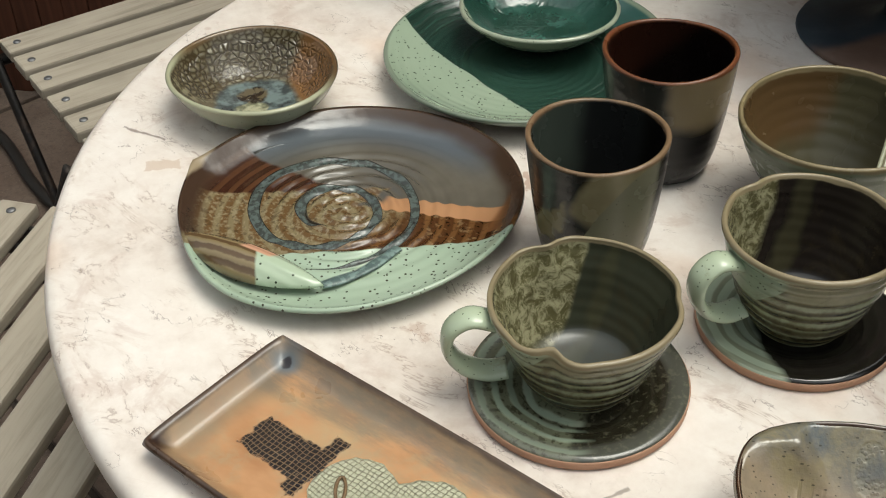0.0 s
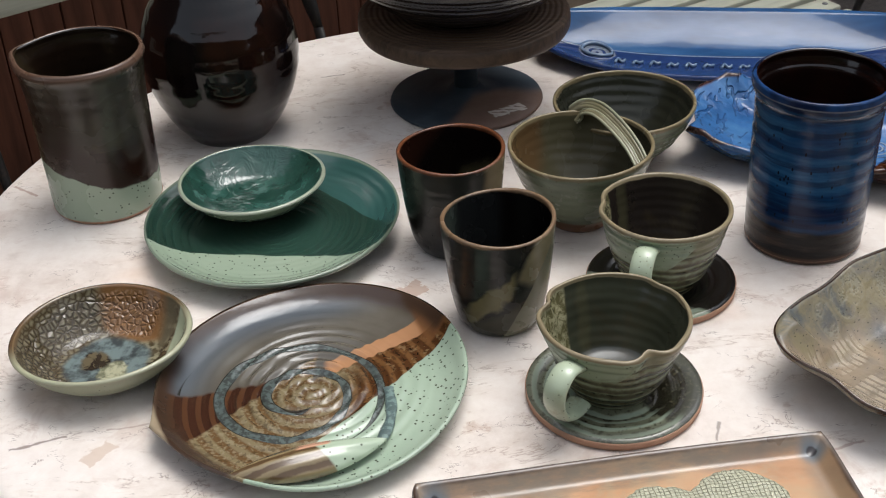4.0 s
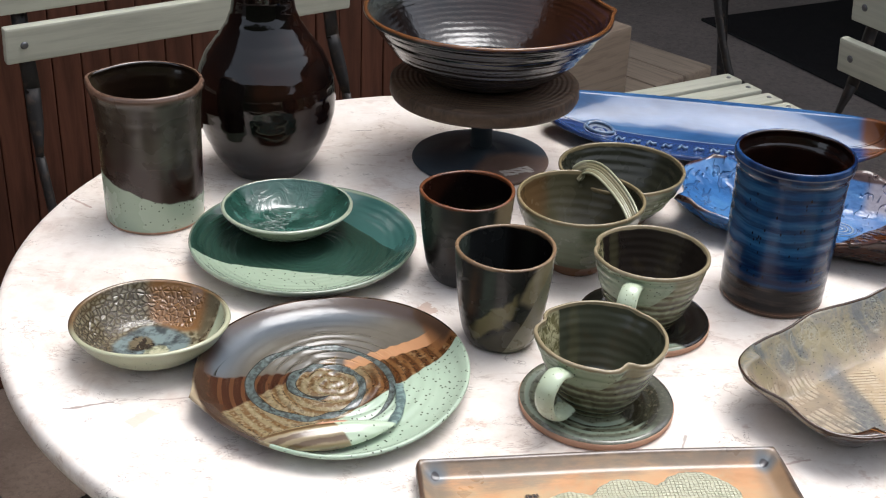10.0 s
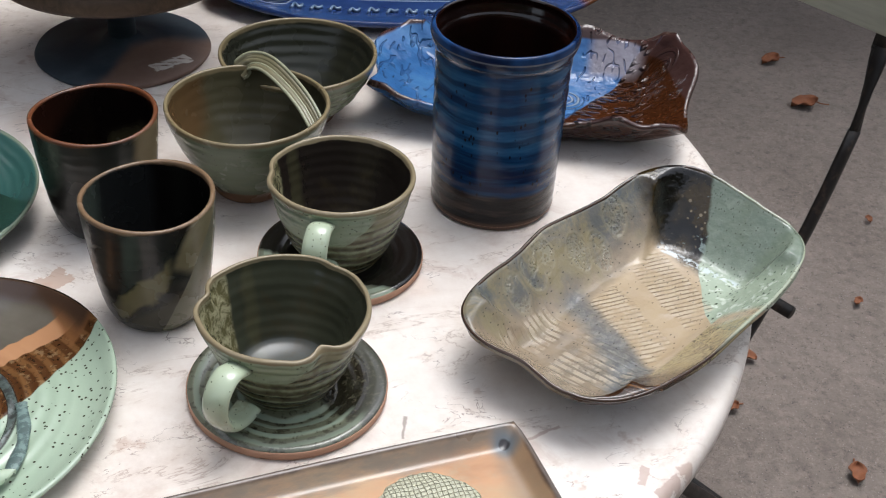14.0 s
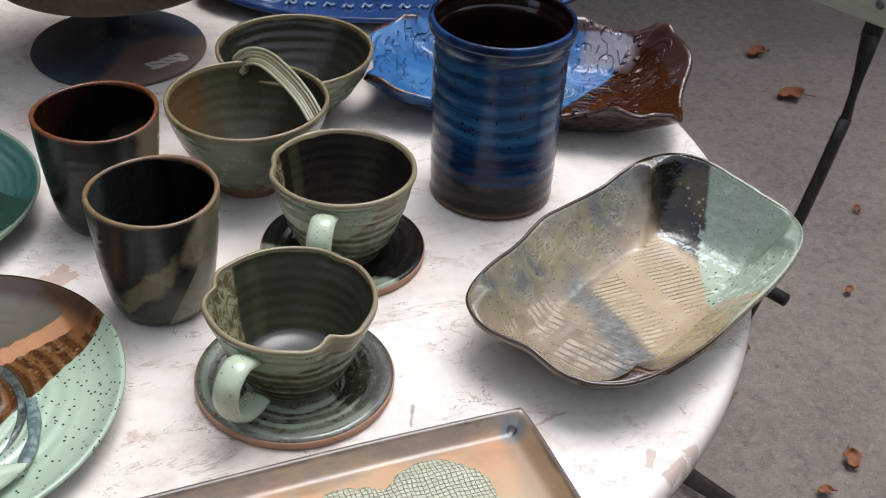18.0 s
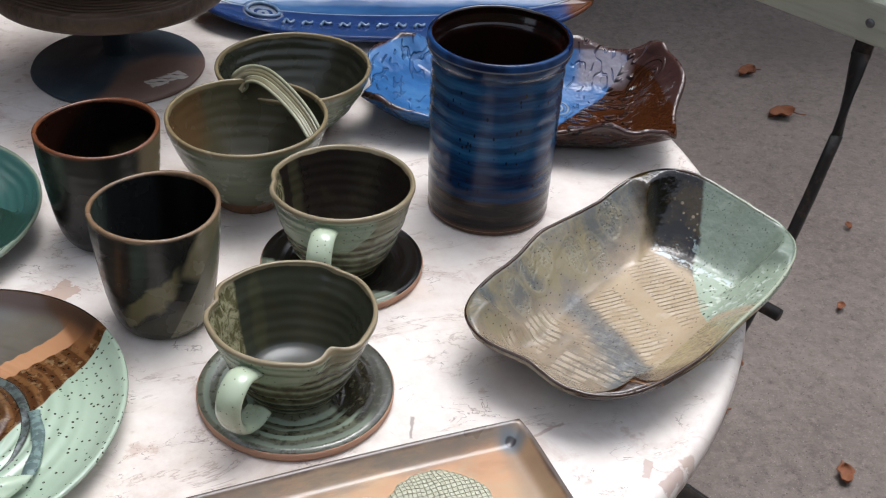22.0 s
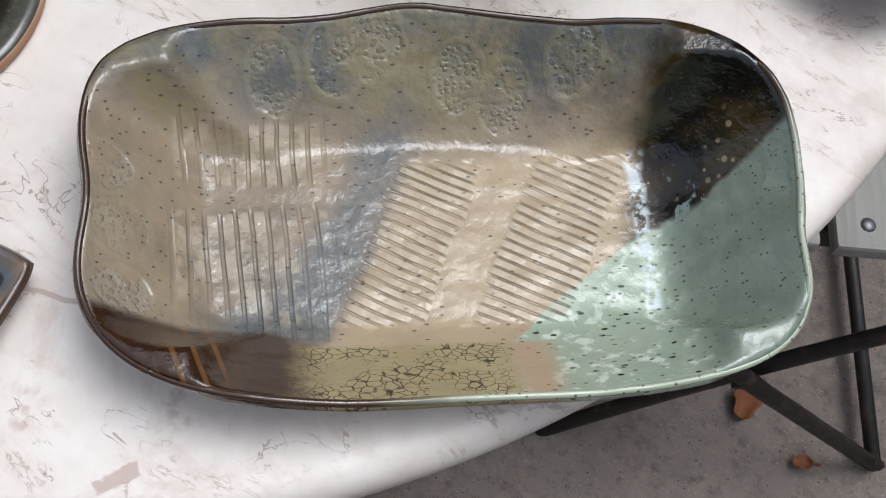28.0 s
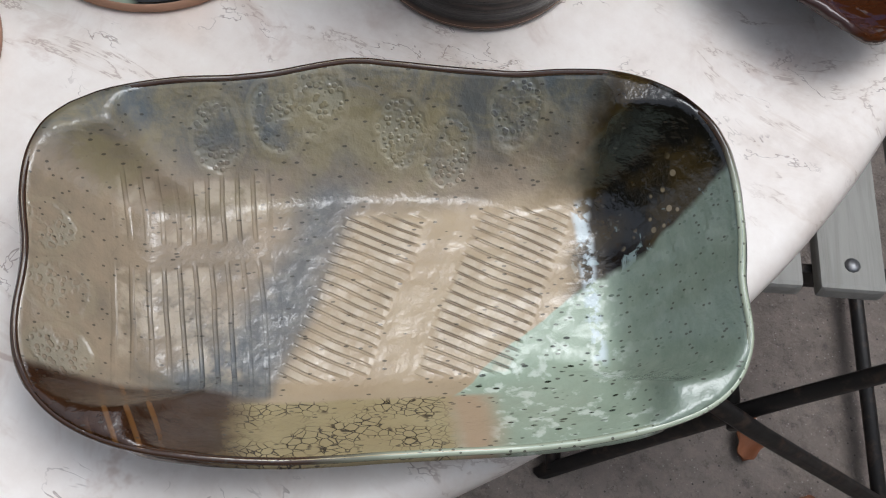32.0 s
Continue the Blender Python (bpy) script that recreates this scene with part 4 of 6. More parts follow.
def glaze_fold():
    n = Nodes("fold_glaze")
    c = n.mix(n.noise(12, 3), (0.34, 0.43, 0.31), (0.45, 0.53, 0.39))
    c = n.mix(n.m("MULTIPLY", n.specks(170, 0.17), n.step(n.noise(50, 2), 0.38, 0.48)), c, (0.04, 0.05, 0.03))
    w = n.lin(-0.334, 0.94, 0.0995)
    stripe = n.m("SINE", n.m("MULTIPLY", n.wobble(w, 40, 0.004), 2 * math.pi / 0.0075))
    tan = n.mix(n.step(n.m("MULTIPLY_ADD", n.noise(150, 3), 1.6, stripe), 0.2, 1.4), (0.10, 0.060, 0.028), (0.22, 0.165, 0.085))
    c = n.mix(n.step(n.wobble(n.lin(1.0, 1.2, 0.12), 24, 0.018, 4), 0.014, 0.010), c, tan)
    pink = n.m("MULTIPLY", n.m("MULTIPLY", n.step(n.wobble(n.x, 20, 0.010), -0.006, 0.0), n.step(n.wobble(n.x, 24, 0.010), 0.026, 0.021)), n.step(n.wobble(w, 30, 0.003), -0.001, 0.001))
    c = n.mix(pink, c, (0.58, 0.31, 0.20))
    return n.done(c, 0.13, n.m("ADD", n.noise(50, 3), stripe), 0.25, 0.001, coat=0.5)


def glaze_pebble_bowl():
    n = Nodes("pebble_bowl_glaze")
    r = n.radius()
    cell = n.cells(175, "DISTANCE_TO_EDGE")
    zone = n.step(n.wobble(n.lin(-0.75, 0.6), 20, 0.02), -0.004, 0.006)
    wallband = n.m("MULTIPLY", n.step(n.wobble(r, 15, 0.01), 0.040, 0.048), n.step(n.wobble(r, 20, 0.003), 0.071, 0.068))
    base = n.mix(n.noise(24, 4), (0.085, 0.065, 0.034), (0.165, 0.14, 0.088))
    pit = n.mix(n.step(n.noise(120, 4), 0.44, 0.6), (0.06, 0.045, 0.022), (0.26, 0.235, 0.15))
    c = n.mix(zone, n.mix(n.step(n.noise(30, 2), 0.4, 0.6), base, pit), n.mix(n.step(cell, 0.0, 0.22), (0.060, 0.042, 0.020), n.mix(n.step(cell, 0.15, 0.45), base, (0.20, 0.175, 0.11))))
    c = n.mix(n.m("MULTIPLY", n.step(n.wobble(n.lin(0.35, 0.95, -0.034), 20, 0.03), 0.0, 0.010), n.m("MULTIPLY", n.step(n.lin(1.0, 0.2), -0.012, 0.004), n.step(n.lin(1.0, -0.2), 0.044, 0.030))), c, (0.21, 0.105, 0.04))
    edge_r = n.step(n.wobble(n.lin(1.0, -0.25), 20, 0.008), 0.053, 0.056)
    c = n.mix(edge_r, c, (0.40, 0.46, 0.32))
    pool = n.step(n.wobble(r, 24, 0.018), 0.042, 0.034)
    c = n.mix(pool, c, n.mix(n.step(n.noise(70, 4), 0.4, 0.62), (0.05, 0.060, 0.060), (0.165, 0.21, 0.205)))
    blob = n.m("SQRT", n.m("ADD", n.m("POWER", n.m("ADD", n.x, -0.008), 2.0), n.m("POWER", n.m("ADD", n.y, 0.012), 2.0)))
    c = n.mix(n.step(n.wobble(blob, 50, 0.020, 4), 0.016, 0.012), c, n.mix(n.step(n.noise(110, 4), 0.4, 0.6), (0.16, 0.16, 0.10), (0.42, 0.41, 0.27)))
    blob2 = n.m("SQRT", n.m("ADD", n.m("POWER", n.m("ADD", n.x, 0.012), 2.0), n.m("POWER", n.m("ADD", n.y, -0.006), 2.0)))
    c = n.mix(n.step(n.wobble(blob2, 50, 0.026, 4), 0.016, 0.010), c, n.mix(n.step(n.noise(90, 4, dist=1.0), 0.45, 0.55), (0.030, 0.022, 0.014), (0.12, 0.095, 0.055)))
    lip = n.step(n.wobble(r, 20, 0.002), 0.0728, 0.0750)
    c = n.mix(lip, c, n.mix(n.step(n.lin(0.5, -1.0), -0.02, 0.03), (0.17, 0.11, 0.055), (0.42, 0.43, 0.29)))
    h = n.m("MULTIPLY", n.m("MULTIPLY", n.step(cell, 0.0, 0.3), zone), wallband)
    return n.done(c, 0.12, n.m("ADD", h, n.m("MULTIPLY", n.noise(60, 4, dist=0.6), 0.9)), 0.7, 0.0026, coat=0.5, tone=0.9)


def pale_outside():
    n = Nodes("pale_bowl_outside")
    c = speckled(n, n.mix(n.noise(14, 4), (0.30, 0.30, 0.19), (0.40, 0.43, 0.30)), 200, size=0.11)
    c = n.mix(n.step(n.wobble(n.z, 20, 0.01), 0.034, 0.042), c, n.mix(n.step(n.lin(0.5, -1.0), -0.02, 0.03), (0.10, 0.06, 0.03), (0.36, 0.36, 0.24)))
    return n.done(foot_clay(n, c, 0.004), 0.25, n.noise(60, 3), 0.2, 0.001, coat=0.3)


def glaze_vase():
    n = Nodes("black_vase_glaze")
    c = n.mix(n.step(n.noise(14, 4, vec=n.stretched(1, 1, 0.4)), 0.45, 0.7), (0.004, 0.003, 0.003), (0.020, 0.007, 0.004))
    c = n.mix(n.m("MULTIPLY", n.step(n.wobble(n.z, 15, 0.04), 0.235, 0.275), 0.7), c, (0.055, 0.022, 0.010))
    return n.done(c, 0.055, n.m("ADD", n.noise(17, 3), n.m("MULTIPLY", n.noise(70, 4, 0.6, vec=n.stretched(1, 1, 0.4)), 0.35)), 0.3, 0.004, coat=0.12, spec=0.42)


def glaze_big_bowl():
    n = Nodes("dark_ridged_bowl_glaze")
    r = n.radius()
    ridge = rings(n, 0.0062)
    c = n.mix(n.step(n.noise(12, 5), 0.45, 0.68), (0.006, 0.005, 0.005), (0.022, 0.012, 0.009))
    c = n.mix(n.m("MULTIPLY", n.step(ridge, 0.2, 1.0), n.step(n.wobble(n.lin(0.8, -0.6), 8, 0.06), 0.03, 0.07)), c, (0.014, 0.024, 0.06))
    c = n.mix(n.m("MULTIPLY", n.step(n.wobble(n.z, 12, 0.02), 0.066, 0.09), n.step(n.lin(-1.0, 0.1), 0.03, 0.10)), c, (0.050, 0.055, 0.050))
    c = n.mix(n.m("MULTIPLY", n.step(n.wobble(n.lin(0.8, 0.6), 14, 0.06, 4), 0.07, 0.15), 0.7), c, (0.050, 0.017, 0.007))
    c = rim_tint(n, c, 0.097, 0.004, (0.15, 0.06, 0.022))
    return n.done(c, 0.05, n.m("ADD", n.m("MULTIPLY", ridge, 0.12), n.m("MULTIPLY", n.noise(60, 5, 0.6), 1.1)), 0.5, 0.0022, coat=0.2, spec=0.5, tone=0.8)


def v_sin(n, v, period):
    return n.m("SINE", n.m("MULTIPLY", n.wobble(v, 16, 0.004), 2 * math.pi / period))


def glaze_dish():
    """x runs along the dish, y across; poured glazes of several colours meet along uneven lines."""
    n = Nodes("combed_dish_glaze")
    x, y = n.x, n.y
    fine = n.noise(170, 4, 0.7)
    c = n.ramp(n.noise(17, 6, 0.65, dist=0.4), (0.3, (0.125, 0.118, 0.100)), (0.48, (0.225, 0.178, 0.125)), (0.68, (0.31, 0.238, 0.16)))
    wall_top = n.step(n.wobble(y, 18, 0.030, 4), 0.046, 0.066)
    c = n.mix(n.m("MULTIPLY", wall_top, 0.75), c, n.mix(n.step(n.noise(26, 6, 0.7, dist=0.5), 0.38, 0.62), (0.070, 0.090, 0.100), (0.20, 0.175, 0.11)))
    c = n.mix(n.m("MULTIPLY", n.m("MULTIPLY", n.step(n.noise(24, 5, 0.65, dist=0.5), 0.46, 0.66), n.step(y, 0.025, 0.05)), 0.7), c, (0.235, 0.195, 0.105))
    # stamped rings with a honeycomb inside
    stamp = None
    for cx, cy in ((-0.074, 0.064), (-0.046, 0.070), (-0.026, 0.076), (0.012, 0.064), (0.034, 0.056), (0.066, 0.066), (-0.146, 0.016), (-0.139, -0.012), (-0.138, -0.040)):
        dx, dy = n.m("ADD", x, -cx), n.m("ADD", y, -cy)
        d = n.m("SQRT", n.m("ADD", n.m("MULTIPLY", dx, dx), n.m("MULTIPLY", dy, dy)))
        stamp = d if stamp is None else n.m("MINIMUM", stamp, d)
    stamp = n.wobble(stamp, 55, 0.007, 3)
    inside = n.step(stamp, 0.0125, 0.0105)
    ringed = n.step(n.m("ABSOLUTE", n.m("ADD", stamp, -0.0125)), 0.0022, 0.0006)
    comb_cells = n.step(n.cells(330), 0.30, 0.50)
    part_in = n.m("MULTIPLY", inside, n.step(n.noise(70, 3), 0.40, 0.58))
    c = n.mix(n.m("MULTIPLY", part_in, n.m("MULTIPLY", comb_cells, 0.35)), c, (0.30, 0.29, 0.22))
    c = n.mix(n.m("MULTIPLY", ringed, 0.25), c, (0.30, 0.26, 0.17))
    tan = n.mix(n.noise(30, 6, 0.7), (0.325, 0.235, 0.145), (0.45, 0.36, 0.235))
    mid = n.m("MULTIPLY", n.step(n.wobble(n.lin(1.0, -0.476, 0.028), 18, 0.018, 4), -0.003, 0.006), n.step(n.wobble(n.lin(-0.06, 1.0), 24, 0.016, 4), 0.040, 0.028))
    c = n.mix(mid, c, tan)
    slate = n.step(n.wobble(n.m("ABSOLUTE", n.lin(1.0, -0.476, 0.042)), 22, 0.026, 5), 0.024, 0.002)
    slate = n.m("MULTIPLY", slate, n.step(n.wobble(y, 20, 0.01), 0.056, 0.042))
    foot = n.m("MULTIPLY", n.step(n.wobble(n.lin(-0.25, 1.0), 20, 0.016, 3), -0.012, -0.024), n.m("MULTIPLY", n.step(n.wobble(x, 30, 0.01), -0.100, -0.092), n.step(n.wobble(x, 30, 0.012), -0.046, -0.056)))
    slate = n.m("MULTIPLY", n.m("MAXIMUM", slate, foot), n.step(y, -0.060, -0.056))
    c = n.mix(n.m("MULTIPLY", slate, 0.75), c, n.mix(n.step(fine, 0.42, 0.66), (0.095, 0.105, 0.112), (0.165, 0.17, 0.16)))
    mint = n.mix(n.noise(34, 6, 0.7), (0.22, 0.285, 0.205), (0.42, 0.48, 0.37))
    mint = n.mix(n.step(n.noise(110, 4), 0.54, 0.66), mint, (0.56, 0.61, 0.52))
    long = n.stretched(0.55, 1.2, 1)
    mint = n.mix(n.m("MULTIPLY", n.specks(210, 0.18, long), n.step(n.noise(60, 2), 0.36, 0.48)), mint, (0.022, 0.032, 0.018))
    right = n.step(n.wobble(n.lin(1.0, -1.26), 26, 0.016, 4), 0.104, 0.106)
    c = n.mix(right, c, mint)
    teal = n.m("MULTIPLY", right, n.step(n.wobble(x, 20, 0.02, 4), 0.096, 0.112))
    c = n.mix(n.m("MULTIPLY", teal, 0.9), c, n.mix(n.noise(60, 6, 0.7, vec=n.stretched(1, 0.5, 1)), (0.055, 0.090, 0.068), (0.27, 0.31, 0.24)))
    dark = n.m("MULTIPLY", n.step(n.wobble(n.lin(1.0, -0.18), 26, 0.030, 5), 0.082, 0.096), n.step(n.wobble(n.lin(-0.56, 1.0), 26, 0.020, 4), -0.066, -0.062))
    ink = n.mix(n.step(n.noise(34, 4), 0.42, 0.62), (0.007, 0.006, 0.005), (0.040, 0.026, 0.008))
    # Grey far right corner: a cloudy reflection painted into the ink.
    ink = n.mix(n.m("MULTIPLY", n.step(n.wobble(x, 26, 0.04, 4), 0.122, 0.136), n.step(n.wobble(n.lin(-0.4, 1.0), 26, 0.04, 4), 0.0, 0.012)), ink, n.mix(n.noise(70, 4), (0.055, 0.058, 0.055), (0.12, 0.125, 0.12)))
    bubble = n.m("MULTIPLY", n.specks(170, 0.26), n.step(n.noise(38, 2), 0.46, 0.56))
    ink = n.mix(n.m("MULTIPLY", bubble, n.step(y, 0.045, 0.03)), ink, (0.23, 0.18, 0.11))
    ink = n.mix(n.m("MULTIPLY", n.step(n.noise(75, 4, 0.6, dist=1.2), 0.56, 0.62), n.step(n.wobble(y, 30, 0.02), 0.026, 0.014)), ink, (0.19, 0.24, 0.23))
    c = n.mix(dark, c, ink)
    # White streak along the floor crease: a reflection painted into the colour.
    painted_glint = n.step(n.wobble(n.m("ABSOLUTE", n.m("ADD", x, -0.0965)), 40, 0.008, 3), 0.005, 0.001)
    painted_glint = n.m("MULTIPLY", n.m("MULTIPLY", painted_glint, n.step(n.noise(180, 3), 0.42, 0.55)), n.m("MULTIPLY", n.step(y, -0.052, -0.044), n.step(y, 0.036, 0.030)))
    c = n.mix(n.m("MULTIPLY", painted_glint, 0.8), c, (0.55, 0.62, 0.64))
    # crackled strip along the lower wall, brown pool in the corner
    crack = n.cells(230, "DISTANCE_TO_EDGE", vec=n.add("ShaderNodeVectorMath", n.co, n.m("MULTIPLY", n.noise(60, 2), 0.008), operation="ADD").outputs[0])
    lower = n.step(n.wobble(y, 18, 0.006), -0.060, -0.063)
    strip = n.m("MULTIPLY", lower, n.m("MULTIPLY", n.step(x, -0.095, -0.07), n.step(n.wobble(x, 24, 0.03, 4), 0.034, 0.024)))
    line = n.m("MULTIPLY", n.step(n.wobble(crack, 90, 0.08, 4), 0.075, 0.02), n.m("MULTIPLY", n.step(n.noise(55, 3), 0.40, 0.54), n.step(n.wobble(n.m("ABSOLUTE", n.m("ADD", x, 0.020)), 30, 0.03), 0.055, 0.035)))
    c = n.mix(strip, c, n.mix(line, n.mix(n.noise(35, 4), (0.27, 0.20, 0.09), (0.40, 0.34, 0.19)), (0.045, 0.03, 0.014)))
    c = n.mix(n.m("MULTIPLY", n.m("MULTIPLY", lower, n.step(x, 0.02, 0.03)), n.step(n.wobble(x, 20, 0.02), 0.052, 0.036)), c, (0.40, 0.29, 0.185))
    brown = n.m("MULTIPLY", n.step(n.wobble(n.lin(0.10, 1.0), 16, 0.010, 4), -0.060, -0.066), n.step(n.wobble(x, 30, 0.05, 5), -0.052, -0.080))
    c = n.mix(brown, c, n.mix(n.noise(50, 4), (0.014, 0.007, 0.004), (0.055, 0.022, 0.008)))
    drip = n.m("MULTIPLY", n.m("MULTIPLY", brown, n.step(v_sin(n, n.lin(1.0, 0.35), 0.009), 0.55, 0.95)), n.m("MULTIPLY", n.step(x, -0.125, -0.118), n.step(x, -0.092, -0.100)))
    c = n.mix(n.m("MULTIPLY", drip, 0.4), c, (0.26, 0.12, 0.035))
    c = n.mix(n.m("MULTIPLY", n.specks(240, 0.15, long), 0.75), c, (0.045, 0.04, 0.03))
    # combed grooves
    v_l = n.m("SINE", n.m("MULTIPLY", n.wobble(n.lin(1.0, 0.04), 14, 0.006), 2 * math.pi / 0.0072))
    g_l = n.m("MULTIPLY", n.m("MULTIPLY", n.m("MULTIPLY", n.step(x, -0.124, -0.116), n.m("MULTIPLY_ADD", n.step(n.noise(26, 3), 0.34, 0.56), 0.75, 0.25)), n.step(n.wobble(x, 30, 0.02), -0.048, -0.054)), n.m("MULTIPLY", n.step(n.wobble(y, 30, 0.006), -0.060, -0.055), n.step(n.wobble(y, 30, 0.012), 0.054, 0.046)))
    gap = n.step(n.m("ABSOLUTE", n.wobble(n.m("ADD", y, -0.016), 24, 0.012)), 0.004, 0.009)
    v_r = n.m("SINE", n.m("MULTIPLY", n.wobble(n.lin(0.45, 0.89), 16, 0.006, 2), 2 * math.pi / 0.0049))
    p = n.wobble(n.lin(1.0, -0.45), 28, 0.012, 3)
    g_r = n.m("ADD", n.m("MULTIPLY", n.step(p, -0.030, -0.026), n.step(p, 0.012, 0.007)), n.m("MULTIPLY", n.step(p, 0.033, 0.038), n.step(p, 0.080, 0.076)))
    g_r = n.m("MULTIPLY", g_r, n.m("MULTIPLY", n.step(n.wobble(y, 30, 0.01), -0.052, -0.046), n.step(n.wobble(y, 30, 0.01), 0.034, 0.029)))
    v_l, v_r = n.m("SUBTRACT", 0.3, n.m("MULTIPLY", n.step(v_l, 0.4, 0.98), 0.8)), n.m("SUBTRACT", 0.35, n.m("MULTIPLY", n.step(v_r, 0.35, 0.98), 1.4))
    comb = n.m("ADD", n.m("MULTIPLY", n.m("MULTIPLY", v_l, g_l), gap), n.m("MULTIPLY", n.m("MULTIPLY", v_r, g_r), 1.0))
    c = n.mix(n.m("MULTIPLY", n.step(comb, -0.25, -0.85), n.m("MULTIPLY", n.m("MULTIPLY_ADD", n.step(n.noise(45, 4), 0.42, 0.62), 0.7, 0.05), n.m("MULTIPLY_ADD", n.step(x, -0.06, -0.03), 0.75, 0.15))), c, (0.13, 0.085, 0.05))
    # Comb ridges lightened here, so their highlights sit in the colour.
    c = n.mix(n.m("MULTIPLY", n.m("MULTIPLY", n.step(comb, 0.1, 0.3), n.step(n.noise(90, 3), 0.4, 0.6)), 0.5), c, (0.50, 0.42, 0.31))
    h = n.m("ADD", n.m("MULTIPLY", comb, n.m("MULTIPLY_ADD", n.noise(45, 3), 1.0, 0.3)), n.m("ADD", n.m("MULTIPLY", ringed, 0.12), n.m("ADD", n.m("MULTIPLY", n.m("MULTIPLY", part_in, comb_cells), -0.5), n.m("ADD", n.m("MULTIPLY", n.noise(110, 4, 0.6), 1.0), n.m("MULTIPLY", n.noise(34, 3), 1.6)))))
    return n.done(c, n.m("MULTIPLY_ADD", n.noise(26, 4), 0.14, 0.05), h, 0.75, 0.0016, coat=0.3)


def glaze_tray():
    n = Nodes("rust_tray_glaze")
    x, y = n.x, n.y
    c = n.ramp(n.noise(12, 4, vec=n.stretched(1, 2, 1)), (0.3, (0.34, 0.16, 0.07)), (0.5, (0.47, 0.255, 0.125)), (0.7, (0.43, 0.30, 0.165)))
    c = n.mix(n.m("MULTIPLY", n.step(n.noise(30, 5, 0.65), 0.46, 0.66), 0.55), c, (0.35, 0.29, 0.18))
    c = n.mix(n.m("MULTIPLY", n.step(n.noise(16, 5, 0.7, dist=0.6), 0.55, 0.7), 0.6), c, (0.46, 0.25, 0.13))
    ex = n.m("SUBTRACT", n.m("ABSOLUTE", x), 0.166)
    ey = n.m("SUBTRACT", n.m("ABSOLUTE", y), 0.064)
    e = n.m("MAXIMUM", ex, ey)
    c = n.mix(n.m("MULTIPLY", n.step(n.wobble(n.m("MAXIMUM", n.m("ADD", ex, 0.012), ey), 14, 0.03, 4), -0.022, -0.004), 0.7), c, n.mix(n.noise(25, 5), (0.105, 0.105, 0.09), (0.33, 0.22, 0.12)))
    smear = n.m("MULTIPLY", n.step(n.wobble(n.lin(-0.10, 1.0), 12, 0.02, 4), 0.030, 0.046), n.step(n.noise(24, 6, 0.7, vec=n.stretched(0.6, 2.5, 1)), 0.38, 0.60))
    c = n.mix(n.m("MULTIPLY", smear, 0.55), c, n.mix(n.noise(40, 4), (0.07, 0.075, 0.075), (0.17, 0.155, 0.12)))
    spot = n.m("MULTIPLY", n.step(n.wobble(n.lin(-1.0, -1.2), 30, 0.03, 4), 0.212, 0.232), n.step(n.noise(50, 4), 0.3, 0.5))
    c = n.mix(spot, c, (0.028, 0.014, 0.010))
    c = n.mix(n.step(n.wobble(e, 30, 0.005, 4), -0.0040, -0.0010), c, n.mix(n.noise(45, 4), (0.022, 0.013, 0.010), (0.11, 0.062, 0.036)))
    wx = n.m("SINE", n.m("MULTIPLY", n.wobble(x, 45, 0.007), math.pi / 0.0036))
    wy = n.m("SINE", n.m("MULTIPLY", n.wobble(y, 45, 0.007), math.pi / 0.0036))
    weave = n.m("MULTIPLY", n.m("MINIMUM", n.step(n.m("ABSOLUTE", wx), 0.0, 0.36), n.step(n.m("ABSOLUTE", wy), 0.0, 0.36)), n.m("MULTIPLY_ADD", n.noise(120, 3), 0.9, 0.5))
    for cx in (-0.151, 0.153):
        d = n.m("SQRT", n.m("ADD", n.m("POWER", n.m("ADD", x, -cx), 2.0), n.m("POWER", n.m("ADD", y, -0.052), 2.0)))
        c = n.mix(n.step(n.wobble(d, 60, 0.005), 0.016, 0.004), c, (0.12, 0.135, 0.145))
        c = n.mix(n.step(n.wobble(d, 80, 0.004), 0.0048, 0.0030), c, (0.018, 0.015, 0.018))
    hat = None
    for cx, cy, hx, hy in ((-0.098, -0.006, 0.026, 0.015), (-0.069, -0.004, 0.006, 0.027)):
        d = n.m("MAXIMUM", n.m("SUBTRACT", n.m("ABSOLUTE", n.m("ADD", x, -cx)), hx), n.m("SUBTRACT", n.m("ABSOLUTE", n.m("ADD", y, -cy)), hy))
        d = n.wobble(d, 170, 0.012, 4)
        hat = d if hat is None else n.m("MINIMUM", hat, d)
    hatm = n.step(hat, 0.001, -0.001)
    thread = n.m("MULTIPLY", n.m("MINIMUM", n.step(n.m("ABSOLUTE", wx), 0.12, 0.75), n.step(n.m("ABSOLUTE", wy), 0.12, 0.75)), n.m("MULTIPLY_ADD", n.noise(150, 4), 1.2, 0.35))
    c = n.mix(hatm, c, n.mix(n.step(thread, 0.05, 0.5), n.mix(n.noise(70, 4), (0.15, 0.09, 0.05), (0.36, 0.25, 0.14)), (0.016, 0.012, 0.013)))
    h = n.m("MULTIPLY", weave, hatm)
    return n.done(c, n.m("MULTIPLY_ADD", n.noise(22, 3), 0.2, 0.2), n.m("ADD", h, n.m("MULTIPLY", n.noise(40, 3), 0.4)), 0.8, 0.0016, coat=0.3)


